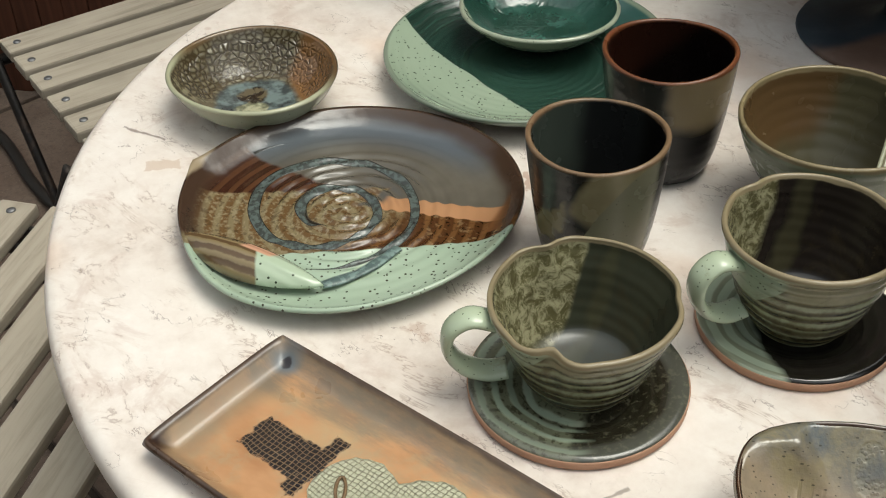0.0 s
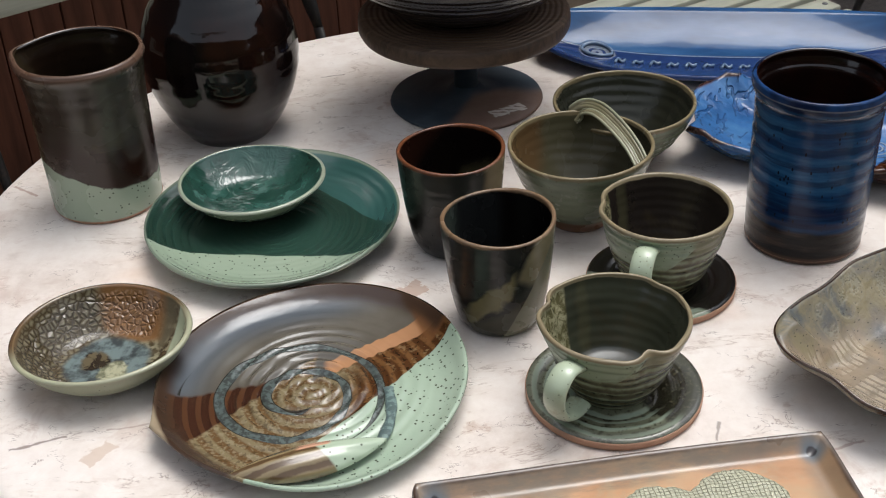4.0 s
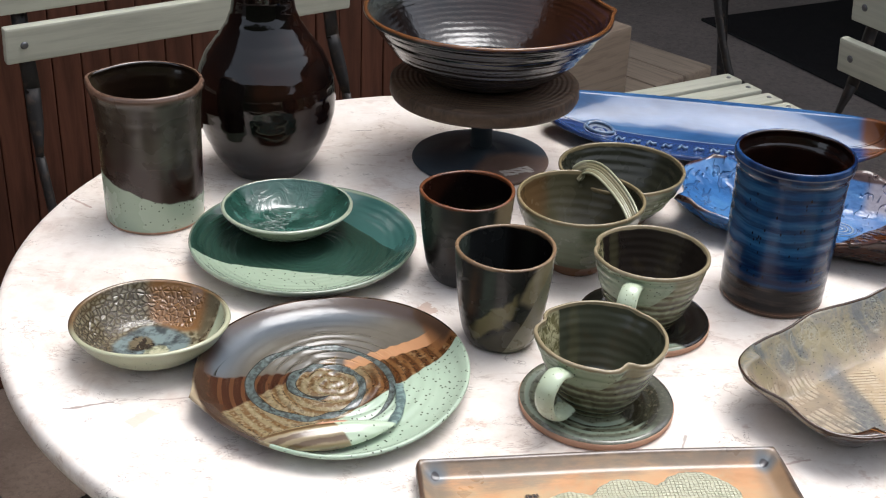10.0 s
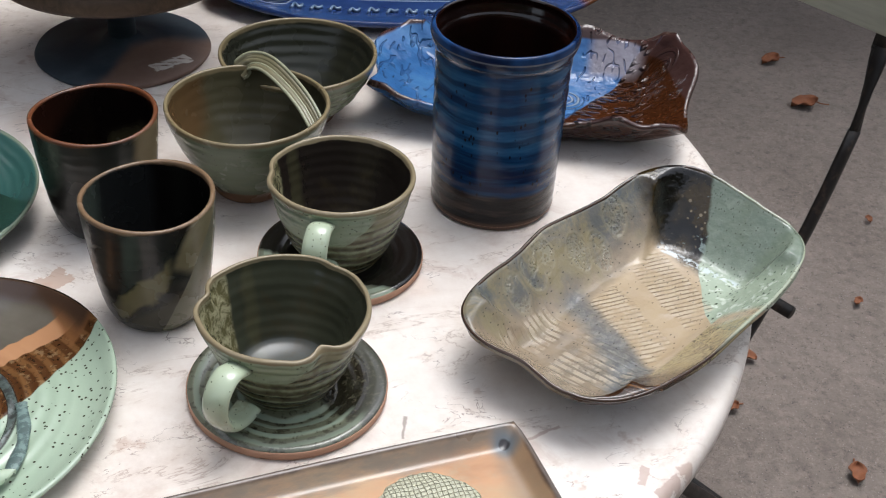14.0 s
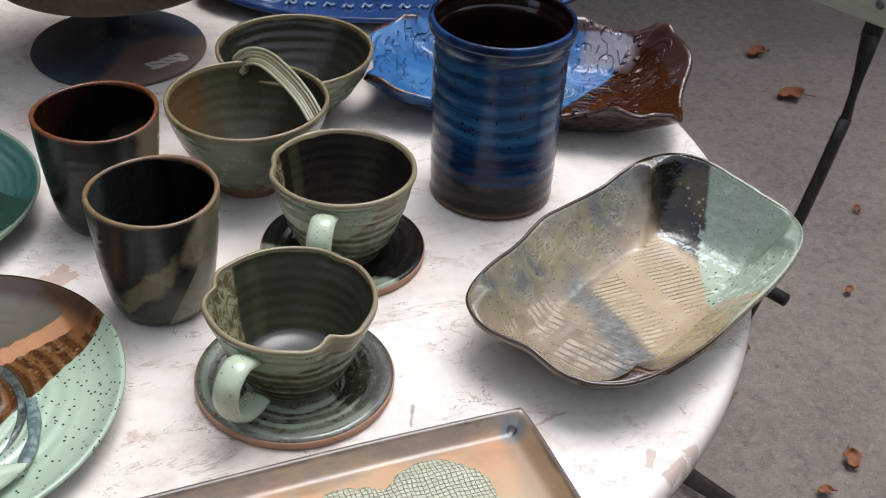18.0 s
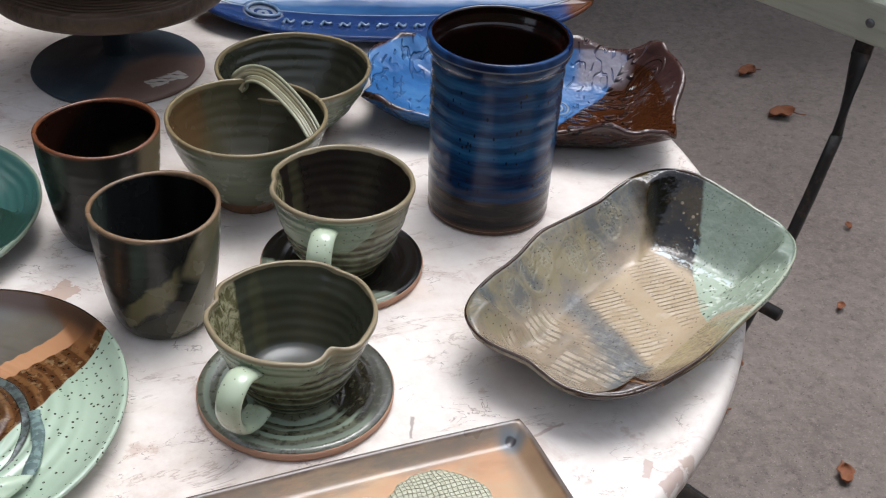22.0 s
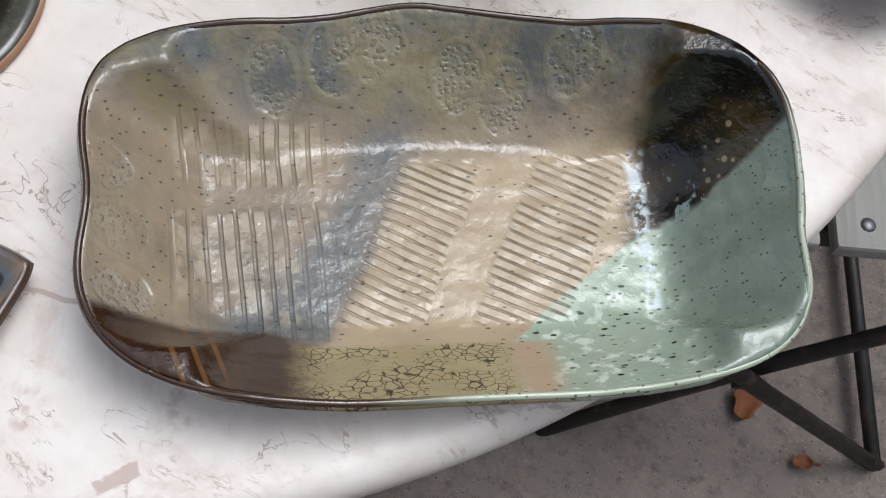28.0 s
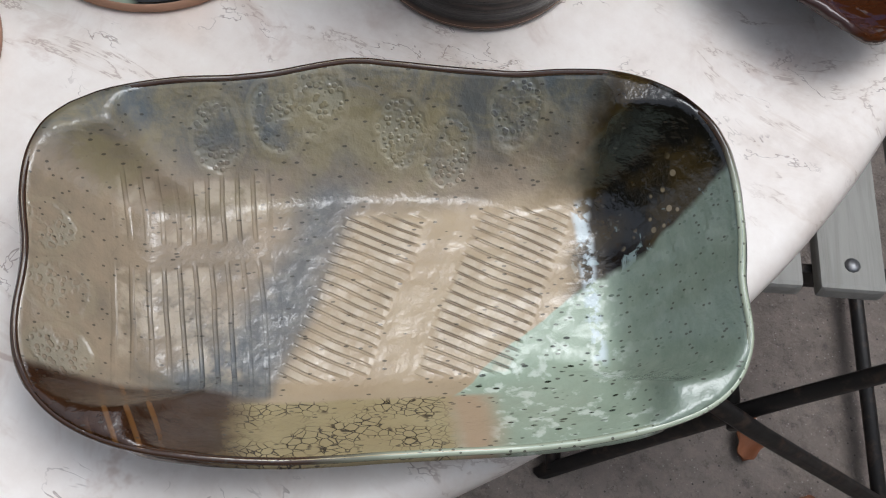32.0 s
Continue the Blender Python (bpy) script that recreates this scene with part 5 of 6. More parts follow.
def glaze_cloth():
    n = Nodes("woven_cloth_imprint")
    x, y = n.x, n.y
    wx = n.m("SINE", n.m("MULTIPLY", n.wobble(x, 45, 0.007), math.pi / 0.0036))
    wy = n.m("SINE", n.m("MULTIPLY", n.wobble(y, 45, 0.007), math.pi / 0.0036))
    weave = n.m("MULTIPLY", n.m("MINIMUM", n.step(n.m("ABSOLUTE", wx), 0.0, 0.36), n.step(n.m("ABSOLUTE", wy), 0.0, 0.36)), n.m("MULTIPLY_ADD", n.noise(120, 3), 0.9, 0.5))
    c = n.mix(n.step(weave, 0.0, 0.45), (0.27, 0.245, 0.155), n.mix(n.noise(30, 4), (0.38, 0.38, 0.27), (0.50, 0.49, 0.36)))
    for cx, cy in ((-0.006, 0.0), (0.008, 0.002), (0.024, 0.003)):
        d = n.m("SQRT", n.m("ADD", n.m("POWER", n.m("ADD", x, -cx), 2.0), n.m("POWER", n.m("ADD", y, -cy), 2.0)))
        c = n.mix(n.step(n.m("ABSOLUTE", n.m("ADD", d, -0.0022)), 0.0009, 0.0003), c, (0.12, 0.09, 0.05))
    return n.done(c, 0.35, n.m("ADD", weave, n.m("MULTIPLY", n.noise(140, 3), 0.8)), 0.9, 0.0016, coat=0.1)


def glaze_boat():
    n = Nodes("blue_boat_glaze")
    c = n.ramp(n.noise(7, 4, vec=n.stretched(1, 4, 1)), (0.3, (0.018, 0.058, 0.155)), (0.55, (0.042, 0.12, 0.28)), (0.75, (0.08, 0.175, 0.34)))
    arc = n.m("SUBTRACT", n.y, n.m("MULTIPLY", n.m("MULTIPLY", n.x, n.x), 0.55))
    near = n.step(n.wobble(arc, 16, 0.006), 0.004, -0.002)
    c = n.mix(near, c, n.mix(n.noise(40, 4), (0.008, 0.018, 0.085), (0.035, 0.075, 0.22)))
    line = n.step(n.m("ABSOLUTE", n.wobble(n.m("ADD", arc, -0.001), 12, 0.004)), 0.0020, 0.0006)
    c = n.mix(n.m("MULTIPLY", line, 0.7), c, (0.30, 0.36, 0.46))
    dx, dy = n.m("ADD", n.x, 0.165), n.m("ADD", arc, 0.010)
    d = n.wobble(n.m("SQRT", n.m("ADD", n.m("MULTIPLY", dx, dx), n.m("MULTIPLY", dy, dy))), 50, 0.006)
    knot = n.m("MULTIPLY", n.step(d, 0.026, 0.023), n.step(n.m("ABSOLUTE", n.m("SINE", n.m("MULTIPLY", d, math.pi / 0.0100))), 0.35, 0.75))
    c = n.mix(n.m("MULTIPLY", knot, 0.7), c, (0.30, 0.34, 0.40))
    c = n.mix(n.step(n.wobble(n.x, 14, 0.03), 0.205, 0.222), c, (0.13, 0.045, 0.016))
    c = n.mix(n.step(n.wobble(n.x, 14, 0.02), -0.228, -0.238), c, (0.10, 0.04, 0.02))
    return n.done(c, 0.09, n.m("ADD", knot, n.m("ADD", line, n.m("MULTIPLY", n.noise(16, 2), 0.8))), 0.6, 0.003, spec=0.28, tone=0.74)


def glaze_blue_dish():
    n = Nodes("blue_brown_dish_glaze")
    x, y = n.x, n.y
    blue = n.ramp(n.noise(22, 4), (0.3, (0.018, 0.072, 0.21)), (0.55, (0.042, 0.14, 0.34)), (0.75, (0.09, 0.22, 0.41)))
    brown = n.mix(n.noise(20, 4), (0.026, 0.008, 0.003), (0.068, 0.021, 0.007))
    cut = n.step(n.wobble(n.lin(1.0, -0.55), 22, 0.018, 4), 0.060, 0.063)
    pale = n.m("MULTIPLY", n.step(n.wobble(y, 20, 0.02, 4), 0.058, 0.070), n.m("MULTIPLY", n.step(n.wobble(x, 20, 0.02), 0.050, 0.064), n.step(n.wobble(x, 20, 0.02), 0.120, 0.106)))
    c = n.mix(cut, blue, brown)
    c = n.mix(n.m("MULTIPLY", pale, 0.85), c, n.mix(n.noise(50, 4), (0.20, 0.16, 0.17), (0.34, 0.31, 0.33)))
    sw = None
    for cx, cy, size in ((0.036, 0.010, 0.023), (0.018, -0.024, 0.018), (-0.045, -0.004, 0.020), (-0.085, 0.030, 0.018), (0.132, 0.052, 0.020)):
        dx, dy = n.m("ADD", x, -cx), n.m("ADD", y, -cy)
        d = n.m("SQRT", n.m("ADD", n.m("MULTIPLY", dx, dx), n.m("MULTIPLY", dy, dy)))
        t = n.m("FRACT", n.m("SUBTRACT", n.m("DIVIDE", d, 0.0066), n.m("DIVIDE", n.m("ARCTAN2", dy, dx), 2 * math.pi)))
        line = n.m("MULTIPLY", n.step(n.m("ABSOLUTE", n.m("SUBTRACT", t, 0.5)), 0.26, 0.14), n.step(d, size, size - 0.002))
        sw = line if sw is None else n.m("MAXIMUM", sw, line)
    c = n.mix(n.m("MULTIPLY", n.m("MULTIPLY", sw, n.m("SUBTRACT", 1.0, cut)), 0.75), c, (0.26, 0.32, 0.37))
    slash = n.m("ABSOLUTE", n.m("SUBTRACT", n.noise(44, 0, vec=n.stretched(2.6, 0.9, 1)), 0.5))
    slash = n.m("MULTIPLY", n.step(slash, 0.07, 0.03), n.m("MULTIPLY", n.step(n.noise(55, 1), 0.48, 0.56), n.m("SUBTRACT", 1.0, n.m("MAXIMUM", cut, sw))))
    c = n.mix(n.m("MULTIPLY", slash, 0.5), c, (0.016, 0.055, 0.17))
    chips = n.step(n.wobble(n.cells(75, vec=n.stretched(0.75, 1.7, 1)), 90, 0.25), 0.50, 0.22)
    chips = n.m("MULTIPLY", chips, n.m("MULTIPLY", cut, n.step(x, 0.125, 0.105)))
    c = n.mix(n.step(n.wobble(n.z, 30, 0.003), 0.040, 0.043), c, (0.060, 0.030, 0.026))
    h = n.m("ADD", n.m("ADD", sw, n.m("MULTIPLY", chips, 4.0)), n.m("ADD", n.m("MULTIPLY", slash, -0.8), n.m("MULTIPLY", n.noise(38, 3), 1.1)))
    return n.done(c, 0.06, h, 1.0, 0.0035, spec=0.45, tone=0.9)


def turned_wood():
    n = Nodes("turned_dark_wood")
    r = n.radius()
    g = n.noise(6, 5, 0.6, vec=n.stretched(3, 30, 10), dist=0.6)
    c = n.ramp(g, (0.3, (0.040, 0.023, 0.013)), (0.6, (0.105, 0.062, 0.036)), (0.8, (0.17, 0.11, 0.068)))
    return n.done(c, 0.55, n.m("ADD", g, rings(n, 0.007, r)), 0.4, 0.0015)


def blue_metal():
    n = Nodes("painted_blue_metal")
    c = n.mix(n.step(n.noise(14, 4), 0.4, 0.65), (0.022, 0.036, 0.050), (0.048, 0.065, 0.080))
    rust = n.m("MULTIPLY", n.step(n.wobble(n.lin(1.0, -0.8), 16, 0.05), 0.022, 0.045), n.step(n.wobble(n.y, 20, 0.02), 0.02, -0.005))
    c = n.mix(rust, c, n.mix(n.noise(60, 3), (0.12, 0.065, 0.045), (0.19, 0.125, 0.095)))
    d = n.m("MAXIMUM", n.m("SUBTRACT", n.m("ABSOLUTE", n.lin(0.86, 0.5, -0.018)), 0.022), n.m("SUBTRACT", n.m("ABSOLUTE", n.lin(-0.5, 0.86, 0.068)), 0.008))
    c = n.mix(n.m("MULTIPLY", n.step(n.wobble(d, 60, 0.018, 4), 0.001, -0.001), n.step(n.noise(130, 3, vec=n.stretched(0.4, 2, 1)), 0.36, 0.46)), c, (0.52, 0.47, 0.42))
    return n.done(c, 0.55, n.noise(90, 4), 0.25, 0.001, metal=0.1)


def dark_inside(name, a, b):
    n = Nodes(name)
    c = n.mix(n.step(n.noise(16, 4, vec=n.stretched(1, 1, 0.5)), 0.4, 0.68), a, b)
    return n.done(c, 0.16, rings(n, 0.012), 0.12, 0.001, coat=0.3, tone=0.6)


# ---- pots on the table ----
_n = Nodes("bare_clay")
M_CLAY = _n.done(_n.mix(_n.noise(60, 4), (0.30, 0.15, 0.085), (0.45, 0.26, 0.17)), 0.7, _n.noise(160, 3), 0.3, 0.0008)


def pot(name, x, y, z, turn, profile, material, label, category, group="", shape=None, seg=80, foot=0.0, low=None):
    """A thrown pot; with foot, its unglazed clay foot ring is a part of its own."""
    if not foot:
        ob = obj(name, lathe(profile, seg, shape), material)
        ob.matrix_world = pose(x, y, z, 0, 0, turn)
        return tagged(ob, label, category, group)
    ob = empty(name, pose(x, y, z, 0, 0, turn), label, category, group)
    part("body", lathe(profile, seg, shape), material, ob)
    (r0, z0), (r1, z1) = low[0], low[1]
    r1 = r0 + (r1 - r0) * min(1.0, foot / z1)
    ring = [(r0 - 0.008, 0.0004), (r0 + 0.0004, 0.0), (r1 + 0.0006, foot), (r1 - 0.0015, foot + 0.0006), (r0 - 0.008, 0.0012)]
    part("foot_ring", lathe(ring, seg, shape), M_CLAY, ob, "bare terracotta clay foot ring")
    return ob


def oval(kx, ky, wob=0.0, phase=0.0):
    def f(x, y, z):
        a = math.atan2(y, x)
        w = 1 + wob * math.sin(3 * a + phase) * min(1, z / 0.05)
        return (x * kx * w, y * ky * w, z)
    return f


# two tumblers
tumbler_outer = [(0.0305, 0), (0.0345, 0.0025), (0.0392, 0.010), (0.0430, 0.023), (0.0466, 0.045), (0.0497, 0.073), (0.0514, 0.094), (0.0525, 0.110)]


def dented(x, y, z):
    a = math.atan2(y, x)
    d = 1 - 0.035 * max(0, math.cos(a + 1.9)) ** 6 * math.sin(math.pi * min(1, z / 0.1)) + 0.012 * math.sin(2 * a) * z / 0.11
    return (x * d, y * d, z + 0.0016 * math.sin(2 * a + 0.5) * z / 0.11)


pot("tumbler", 0.081, -0.077, H, 0, wall_profile(tumbler_outer, 0.0042, 0.008, 7, 0.0001, 0.011), (glaze_tumbler("green_black_glaze", 0.1118, True, False), glaze_tumbler("green_black_inside", 0.1118, True, True)),
    "dark green-black glazed stoneware tumbler with ochre streaks", "tumbler", "tumblers", dented, foot=0.004, low=tumbler_outer)
pot("tumbler", 0.038, 0.055, H, 0, wall_profile([(r * 1.03, z) for r, z in tumbler_outer], 0.0042, 0.008, 7, 0.0001, 0.011), (glaze_tumbler("brown_black_glaze", 0.1118, False, False), glaze_tumbler("brown_black_inside", 0.1118, False, True)),
    "dark tumbler with rusty brown rim and black-brown inside", "tumbler", "tumblers", dented, foot=0.004, low=tumbler_outer)

# blue beaker
blue_outer = [(0.0545, 0), (0.0575, 0.004), (0.0582, 0.02), (0.0592, 0.06), (0.0602, 0.11), (0.0612, 0.155), (0.0640, 0.166), (0.0662, 0.173), (0.0655, 0.178)]
pot("blue_beaker", 0.394, 0.050, H, 0, wall_profile(blue_outer, 0.0055, 0.009, 20, 0.00030, 0.0148), (glaze_blue(), dark_inside("blue_beaker_inside", (0.012, 0.005, 0.004), (0.055, 0.014, 0.006))),
    "tall cobalt blue stoneware beaker with throwing ridges and brown foot", "beaker", shape=oval(1, 1, 0.004, 0.4), foot=0.0055, low=blue_outer)

# tall brown cup
tall_outer = [(0.0565, 0), (0.0595, 0.004), (0.0605, 0.03), (0.0612, 0.08), (0.0622, 0.13), (0.0648, 0.16), (0.0678, 0.172), (0.0672, 0.176)]


def spout(x, y, z):
    a = math.atan2(y, x)
    d = a - math.pi * 0.97
    d = (d + math.pi) % (2 * math.pi) - math.pi
    f = 1 + 0.10 * math.exp(-((d / 0.28) ** 2)) * max(0, (z - 0.145) / 0.03)
    return (x * f, y * f, z)


pot("utensil_crock", -0.350, 0.170, H, 0, wall_profile(tall_outer, 0.006, 0.009, 8, 0.0002, 0.013), (glaze_tall(), dark_inside("brown_cup_inside", (0.018, 0.010, 0.006), (0.055, 0.040, 0.020))),
    "tall dark brown cylinder cup with speckled mint green base", "cup", shape=spout, foot=0.004, low=tall_outer)


# mugs with saucers
def pinch(top, angles, depth=0.085):
    def f(x, y, z):
        a, k = math.atan2(y, x), 1.0
        lift = 0.0
        for p, amount in angles:
            d = (a - radians(p) + math.pi) % (2 * math.pi) - math.pi
            high = max(0, (z - top * 0.45) / (top * 0.55)) ** 1.5
            g = math.exp(-((d / 0.13) ** 2)) * high
            k -= depth * amount * (g - 0.25 * math.exp(-(((abs(d) - 0.34) / 0.13) ** 2)) * high)
            lift += 0.0012 * amount * g
        return (x * k, y * k, z + lift)
    return f


def mug(x, y, z, turn, rim, top, angles, handle_at, inside, split, label, mat_name):
    base = empty("mug", pose(x, y, z, 0, 0, turn), label, "mug", "mugs")
    k = rim / 0.0635
    outer = [(0.031 * k, 0), (0.033 * k, 0.003), (0.0395 * k, 0.012), (0.0485 * k, 0.032), (0.0560 * k, 0.055), (0.0610 * k, top - 0.008), (rim, top)]
    part("bowl", lathe(wall_profile(outer, 0.0040, 0.008, 14, 0.0008, 0.0098), 96, pinch(top, angles)), (glaze_mug(mat_name, top, inside, split, False), glaze_mug(mat_name + "_inside", top, inside, split, True)), base)
    a = radians(handle_at)
    c, s = math.cos(a), math.sin(a)
    line = [(0.058 * k, top - 0.014), (0.074 * k, top - 0.009), (0.087 * k, top - 0.018), (0.089 * k, top - 0.034), (0.080 * k, top - 0.050), (0.064 * k, top - 0.058), (0.050 * k, top - 0.057)]
    pts = curve3([(c * r, s * r, h) for r, h in line], 5)
    part("handle", tube(pts, 0.0046, 14, 2.3, up=(-s, c, 0)), M_HANDLE, base, "speckled mint green strap handle")
    return base


def saucer(x, y, turn, r, material, label):
    prof = [(0, 0.001), (r * 0.8, 0.001), (r * 0.95, 0.0002), (r * 0.985, 0.002), (r * 0.995, 0.007), (r * 0.985, 0.0102), (r * 0.93, 0.0106)]
    prof += [(r * (0.9 - 0.045 * i), 0.0098 - 0.00010 * i * i + 0.0009 * math.sin(i * 2.6)) for i in range(11)] + [(r * 0.36, 0.0045), (0, 0.0045)]
    ob = empty("saucer", pose(x, y, H, 0, 0, turn), label, "saucer", "saucers")
    part("disc", lathe(prof, 88), material, ob)
    ring = [(r * 0.93, 0.0004), (r * 0.975, 0.0), (r * 0.997, 0.0022), (r * 1.003, 0.0078), (r * 0.985, 0.0086), (r * 0.93, 0.0012)]
    part("clay_edge", lathe(ring, 88), M_CLAY, ob, "bare terracotta clay edge")
    return ob


M_HANDLE = glaze_handle()
saucer(0.176, -0.193, 0, 0.0763, glaze_saucer("grey_green_saucer_glaze", False), "round grey-green ridged stoneware saucer on the table")
saucer(0.2385, -0.031, 0, 0.0720, glaze_saucer("black_saucer_glaze", True), "round glossy black saucer with pale green edge")
mug(0.175, -0.189, H + 0.0046, 0, 0.0650, 0.0745, ((-68, 1.25), (160, 0.9), (45, 0.4)), -127, (0.026, 0.028, 0.018), 0.030,
    "pale green ridged stoneware mug with pinched rim on a saucer", "olive_mug_glaze")
mug(0.239, -0.030, H + 0.0046, 0, 0.0625, 0.0840, ((170, 0.5),), -112, (0.013, 0.010, 0.008), 0.045,
    "pale green ridged mug with dark brown inside on a saucer", "brown_mug_glaze")

# two bowls
bowl_outer = [(0.031, 0), (0.034, 0.004), (0.037, 0.012), (0.051, 0.030), (0.064, 0.054), (0.0725, 0.076), (0.0755, 0.088)]
strap_bowl = empty("strap_bowl", pose(0.170, 0.098, H), "pale green bowl with a twisted clay strap over its rim", "bowl", "bowls")
part("bowl", lathe(wall_profile(bowl_outer, 0.0042, 0.009, 8, 0.0003, 0.010), 88, oval(1, 1, 0.012, 1.0)), (glaze_bowl("strap_bowl_glaze", 0.088, True, False), glaze_bowl("strap_bowl_inside", 0.088, True, True)), strap_bowl)
_n = Nodes("strap_glaze")
_e = Nodes("strap_edge_glaze")
M_STRAP_EDGE = _e.done(_e.mix(_e.noise(30, 4), (0.21, 0.20, 0.12), (0.34, 0.35, 0.24)), 0.25, _e.noise(70, 3), 0.2, 0.001)
M_STRAP = _n.done(_n.mix(_n.noise(26, 4), (0.10, 0.085, 0.045), (0.24, 0.22, 0.13)), 0.25, _n.noise(70, 3), 0.2, 0.001, coat=0.3)
STRAP = curve3([(0.000, 0.073, 0.084), (0.010, 0.070, 0.094), (0.024, 0.054, 0.098), (0.040, 0.026, 0.093), (0.053, -0.004, 0.085), (0.061, -0.026, 0.074)], 6)


def strap_point(u, v):
    """A ribbon with two raised edges along the curve."""
    k = (u + 1) / 2 * (len(STRAP) - 1)
    i = min(int(k), len(STRAP) - 2)
    a, b = Vector(STRAP[i]), Vector(STRAP[i + 1])
    d = (b - a).normalized()
    side = d.cross(Vector((-0.1, -0.6, 0.8)).normalized()).normalized()
    up = side.cross(d)
    return tuple(a.lerp(b, k - i) + side * ((0.0105 - 0.0035 * (u + 1) / 2) * v) + up * (0.0035 * abs(v) ** 2 - 0.0012 * math.cos(7 * v)))


def strap_edge(v):
    return tube([strap_point(-0.97 + 1.94 * i / 30, v) for i in range(31)], 0.0017 if abs(v) > 0.5 else 0.0012, 8)


strap = part("strap", sheet(48, 12, strap_point, 0.004), M_STRAP, strap_bowl, "twisted olive clay strap")
for v in (-0.92, 0.15, 0.92):
    part("strap_edge", strap_edge(v), M_STRAP_EDGE, strap, "pale raised strap edge")
pot("green_bowl", 0.2305, 0.228, H, 0, wall_profile([(r * 1.06, z * 0.80) for r, z in bowl_outer], 0.0042, 0.008, 12, 0.0009, 0.0095), (glaze_bowl("ridged_bowl_glaze", 0.0704, False, False), glaze_bowl("ridged_bowl_inside", 0.0704, False, True)),
    "olive green ridged bowl with dark inside", "bowl", "bowls", oval(1, 1, 0.010))

# green plate and small bowl on it
gp = 0.1335
plate_prof = [(0, 0.003), (gp * 0.60, 0.003), (gp * 0.64, 0.0), (gp * 0.68, 0.002), (gp * 0.82, 0.008), (gp * 0.95, 0.0185), (gp * 0.99, 0.0235), (gp, 0.0265), (gp * 0.99, 0.0285), (gp * 0.965, 0.0270),
              (gp * 0.90, 0.0205), (gp * 0.82, 0.0150), (gp * 0.74, 0.0118)]
plate_prof += [(gp * (0.70 - 0.07 * i), 0.0105 - 0.0002 * i + 0.0004 * math.sin(i * 2.2)) for i in range(9)] + [(0, 0.0085)]
pot("green_plate", -0.152, 0.083, H, 0, plate_prof, glaze_green_plate(), "round dark green plate with speckled pale green border", "plate", "plates", oval(1, 1.03, 0.004), 120)
gb = [(0.030, 0), (0.034, 0.002), (0.050, 0.009), (0.066, 0.021), (0.0768, 0.033)]
pot("small_green_bowl", -0.178, 0.125, H + 0.0108, 8, wall_profile(gb, 0.0055, 0.006, 8), (glaze_green_bowl(False), glaze_green_bowl(True)), "small glossy emerald bowl with pale rim on a plate", "bowl", shape=oval(1.03, 0.98, 0.02, 0.7))

# spiral plate with folded edge
sp = 0.1376


def pointed(x, y, z):
    a, r = math.atan2(y, x), math.hypot(x, y)
    d = (a - radians(206) + math.pi) % (2 * math.pi) - math.pi
    f = 1 + (0.065 * math.exp(-abs(d) / 0.10) - 0.045 * math.exp(-(((d - 0.75) / 0.45) ** 2))) * max(0, (r / sp - 0.55) / 0.45) + 0.012 * math.sin(2 * a + 0.6)
    return (x * f * 0.978, y * f * 1.052 - 0.003 * r / sp, z + 0.003 * math.sin(2 * a + 1.0) * (r / sp) ** 3 * (1 if z > 0.004 else 0))


spiral_plate = empty("spiral_plate", pose(-0.0845, -0.182, H), "large brown and mint plate with spiral and folded edge", "plate", "plates")
sprof = [(0, 0.003), (sp * 0.62, 0.003), (sp * 0.66, 0.0), (sp * 0.70, 0.002), (sp * 0.86, 0.007), (sp * 0.96, 0.015), (sp, 0.0205), (sp * 0.992, 0.0232), (sp * 0.97, 0.0220), (sp * 0.93, 0.0165), (sp * 0.87, 0.0118), (sp * 0.81, 0.0095)]
sprof += [(sp * (0.78 - 0.01 * i), 0.0090 - 0.00002 * i + (0.0002 + 0.0009 * min(1.0, i / 40)) * math.sin(i * 0.72 + 0.5 * math.sin(i * 0.21))) for i in range(76)] + [(0, 0.0085)]
part("plate_body", lathe(sprof, 128, pointed), glaze_spiral_plate(), spiral_plate)


def fold(u, v):
    t = (u + 1) / 2
    w = math.sin(math.pi * min(1, max(0, t))) ** 0.75
    cx, cy = -0.056 + 0.124 * t, -0.126 + 0.044 * t - 0.006 * w
    k = 0.0175 * w * v
    return (cx - 0.34 * k, cy + 0.94 * k, 0.0165 + 0.010 * w * (1 - v * v) + 0.003 * v * w + 0.004 * (1 - t))


part("folded_edge", sheet(36, 8, fold, 0.0045), glaze_fold(), spiral_plate, "folded clay edge with pink and mint glaze")

_n = Nodes("blue_slip_glaze")
M_BLUE_SLIP = _n.done(_n.mix(_n.step(_n.noise(200, 3), 0.42, 0.6), (0.075, 0.110, 0.105), (0.165, 0.235, 0.215)), 0.35, _n.noise(120, 3), 0.4, 0.001, coat=0.1)
_tail = curve3([(0.0655, -0.008, 0.0098), (0.0690, -0.032, 0.0102), (0.0690, -0.055, 0.0112), (0.0630, -0.080, 0.0125)], 5)
part("slip_trail", tube(_tail, 0.0048, 10, 0.30, radii=[0.0048 - 0.0012 * math.sin(i * 0.9) * 0.5 for i in range(len(_tail))]), M_BLUE_SLIP, spiral_plate, "blue-grey trailed slip running over the mint glaze")

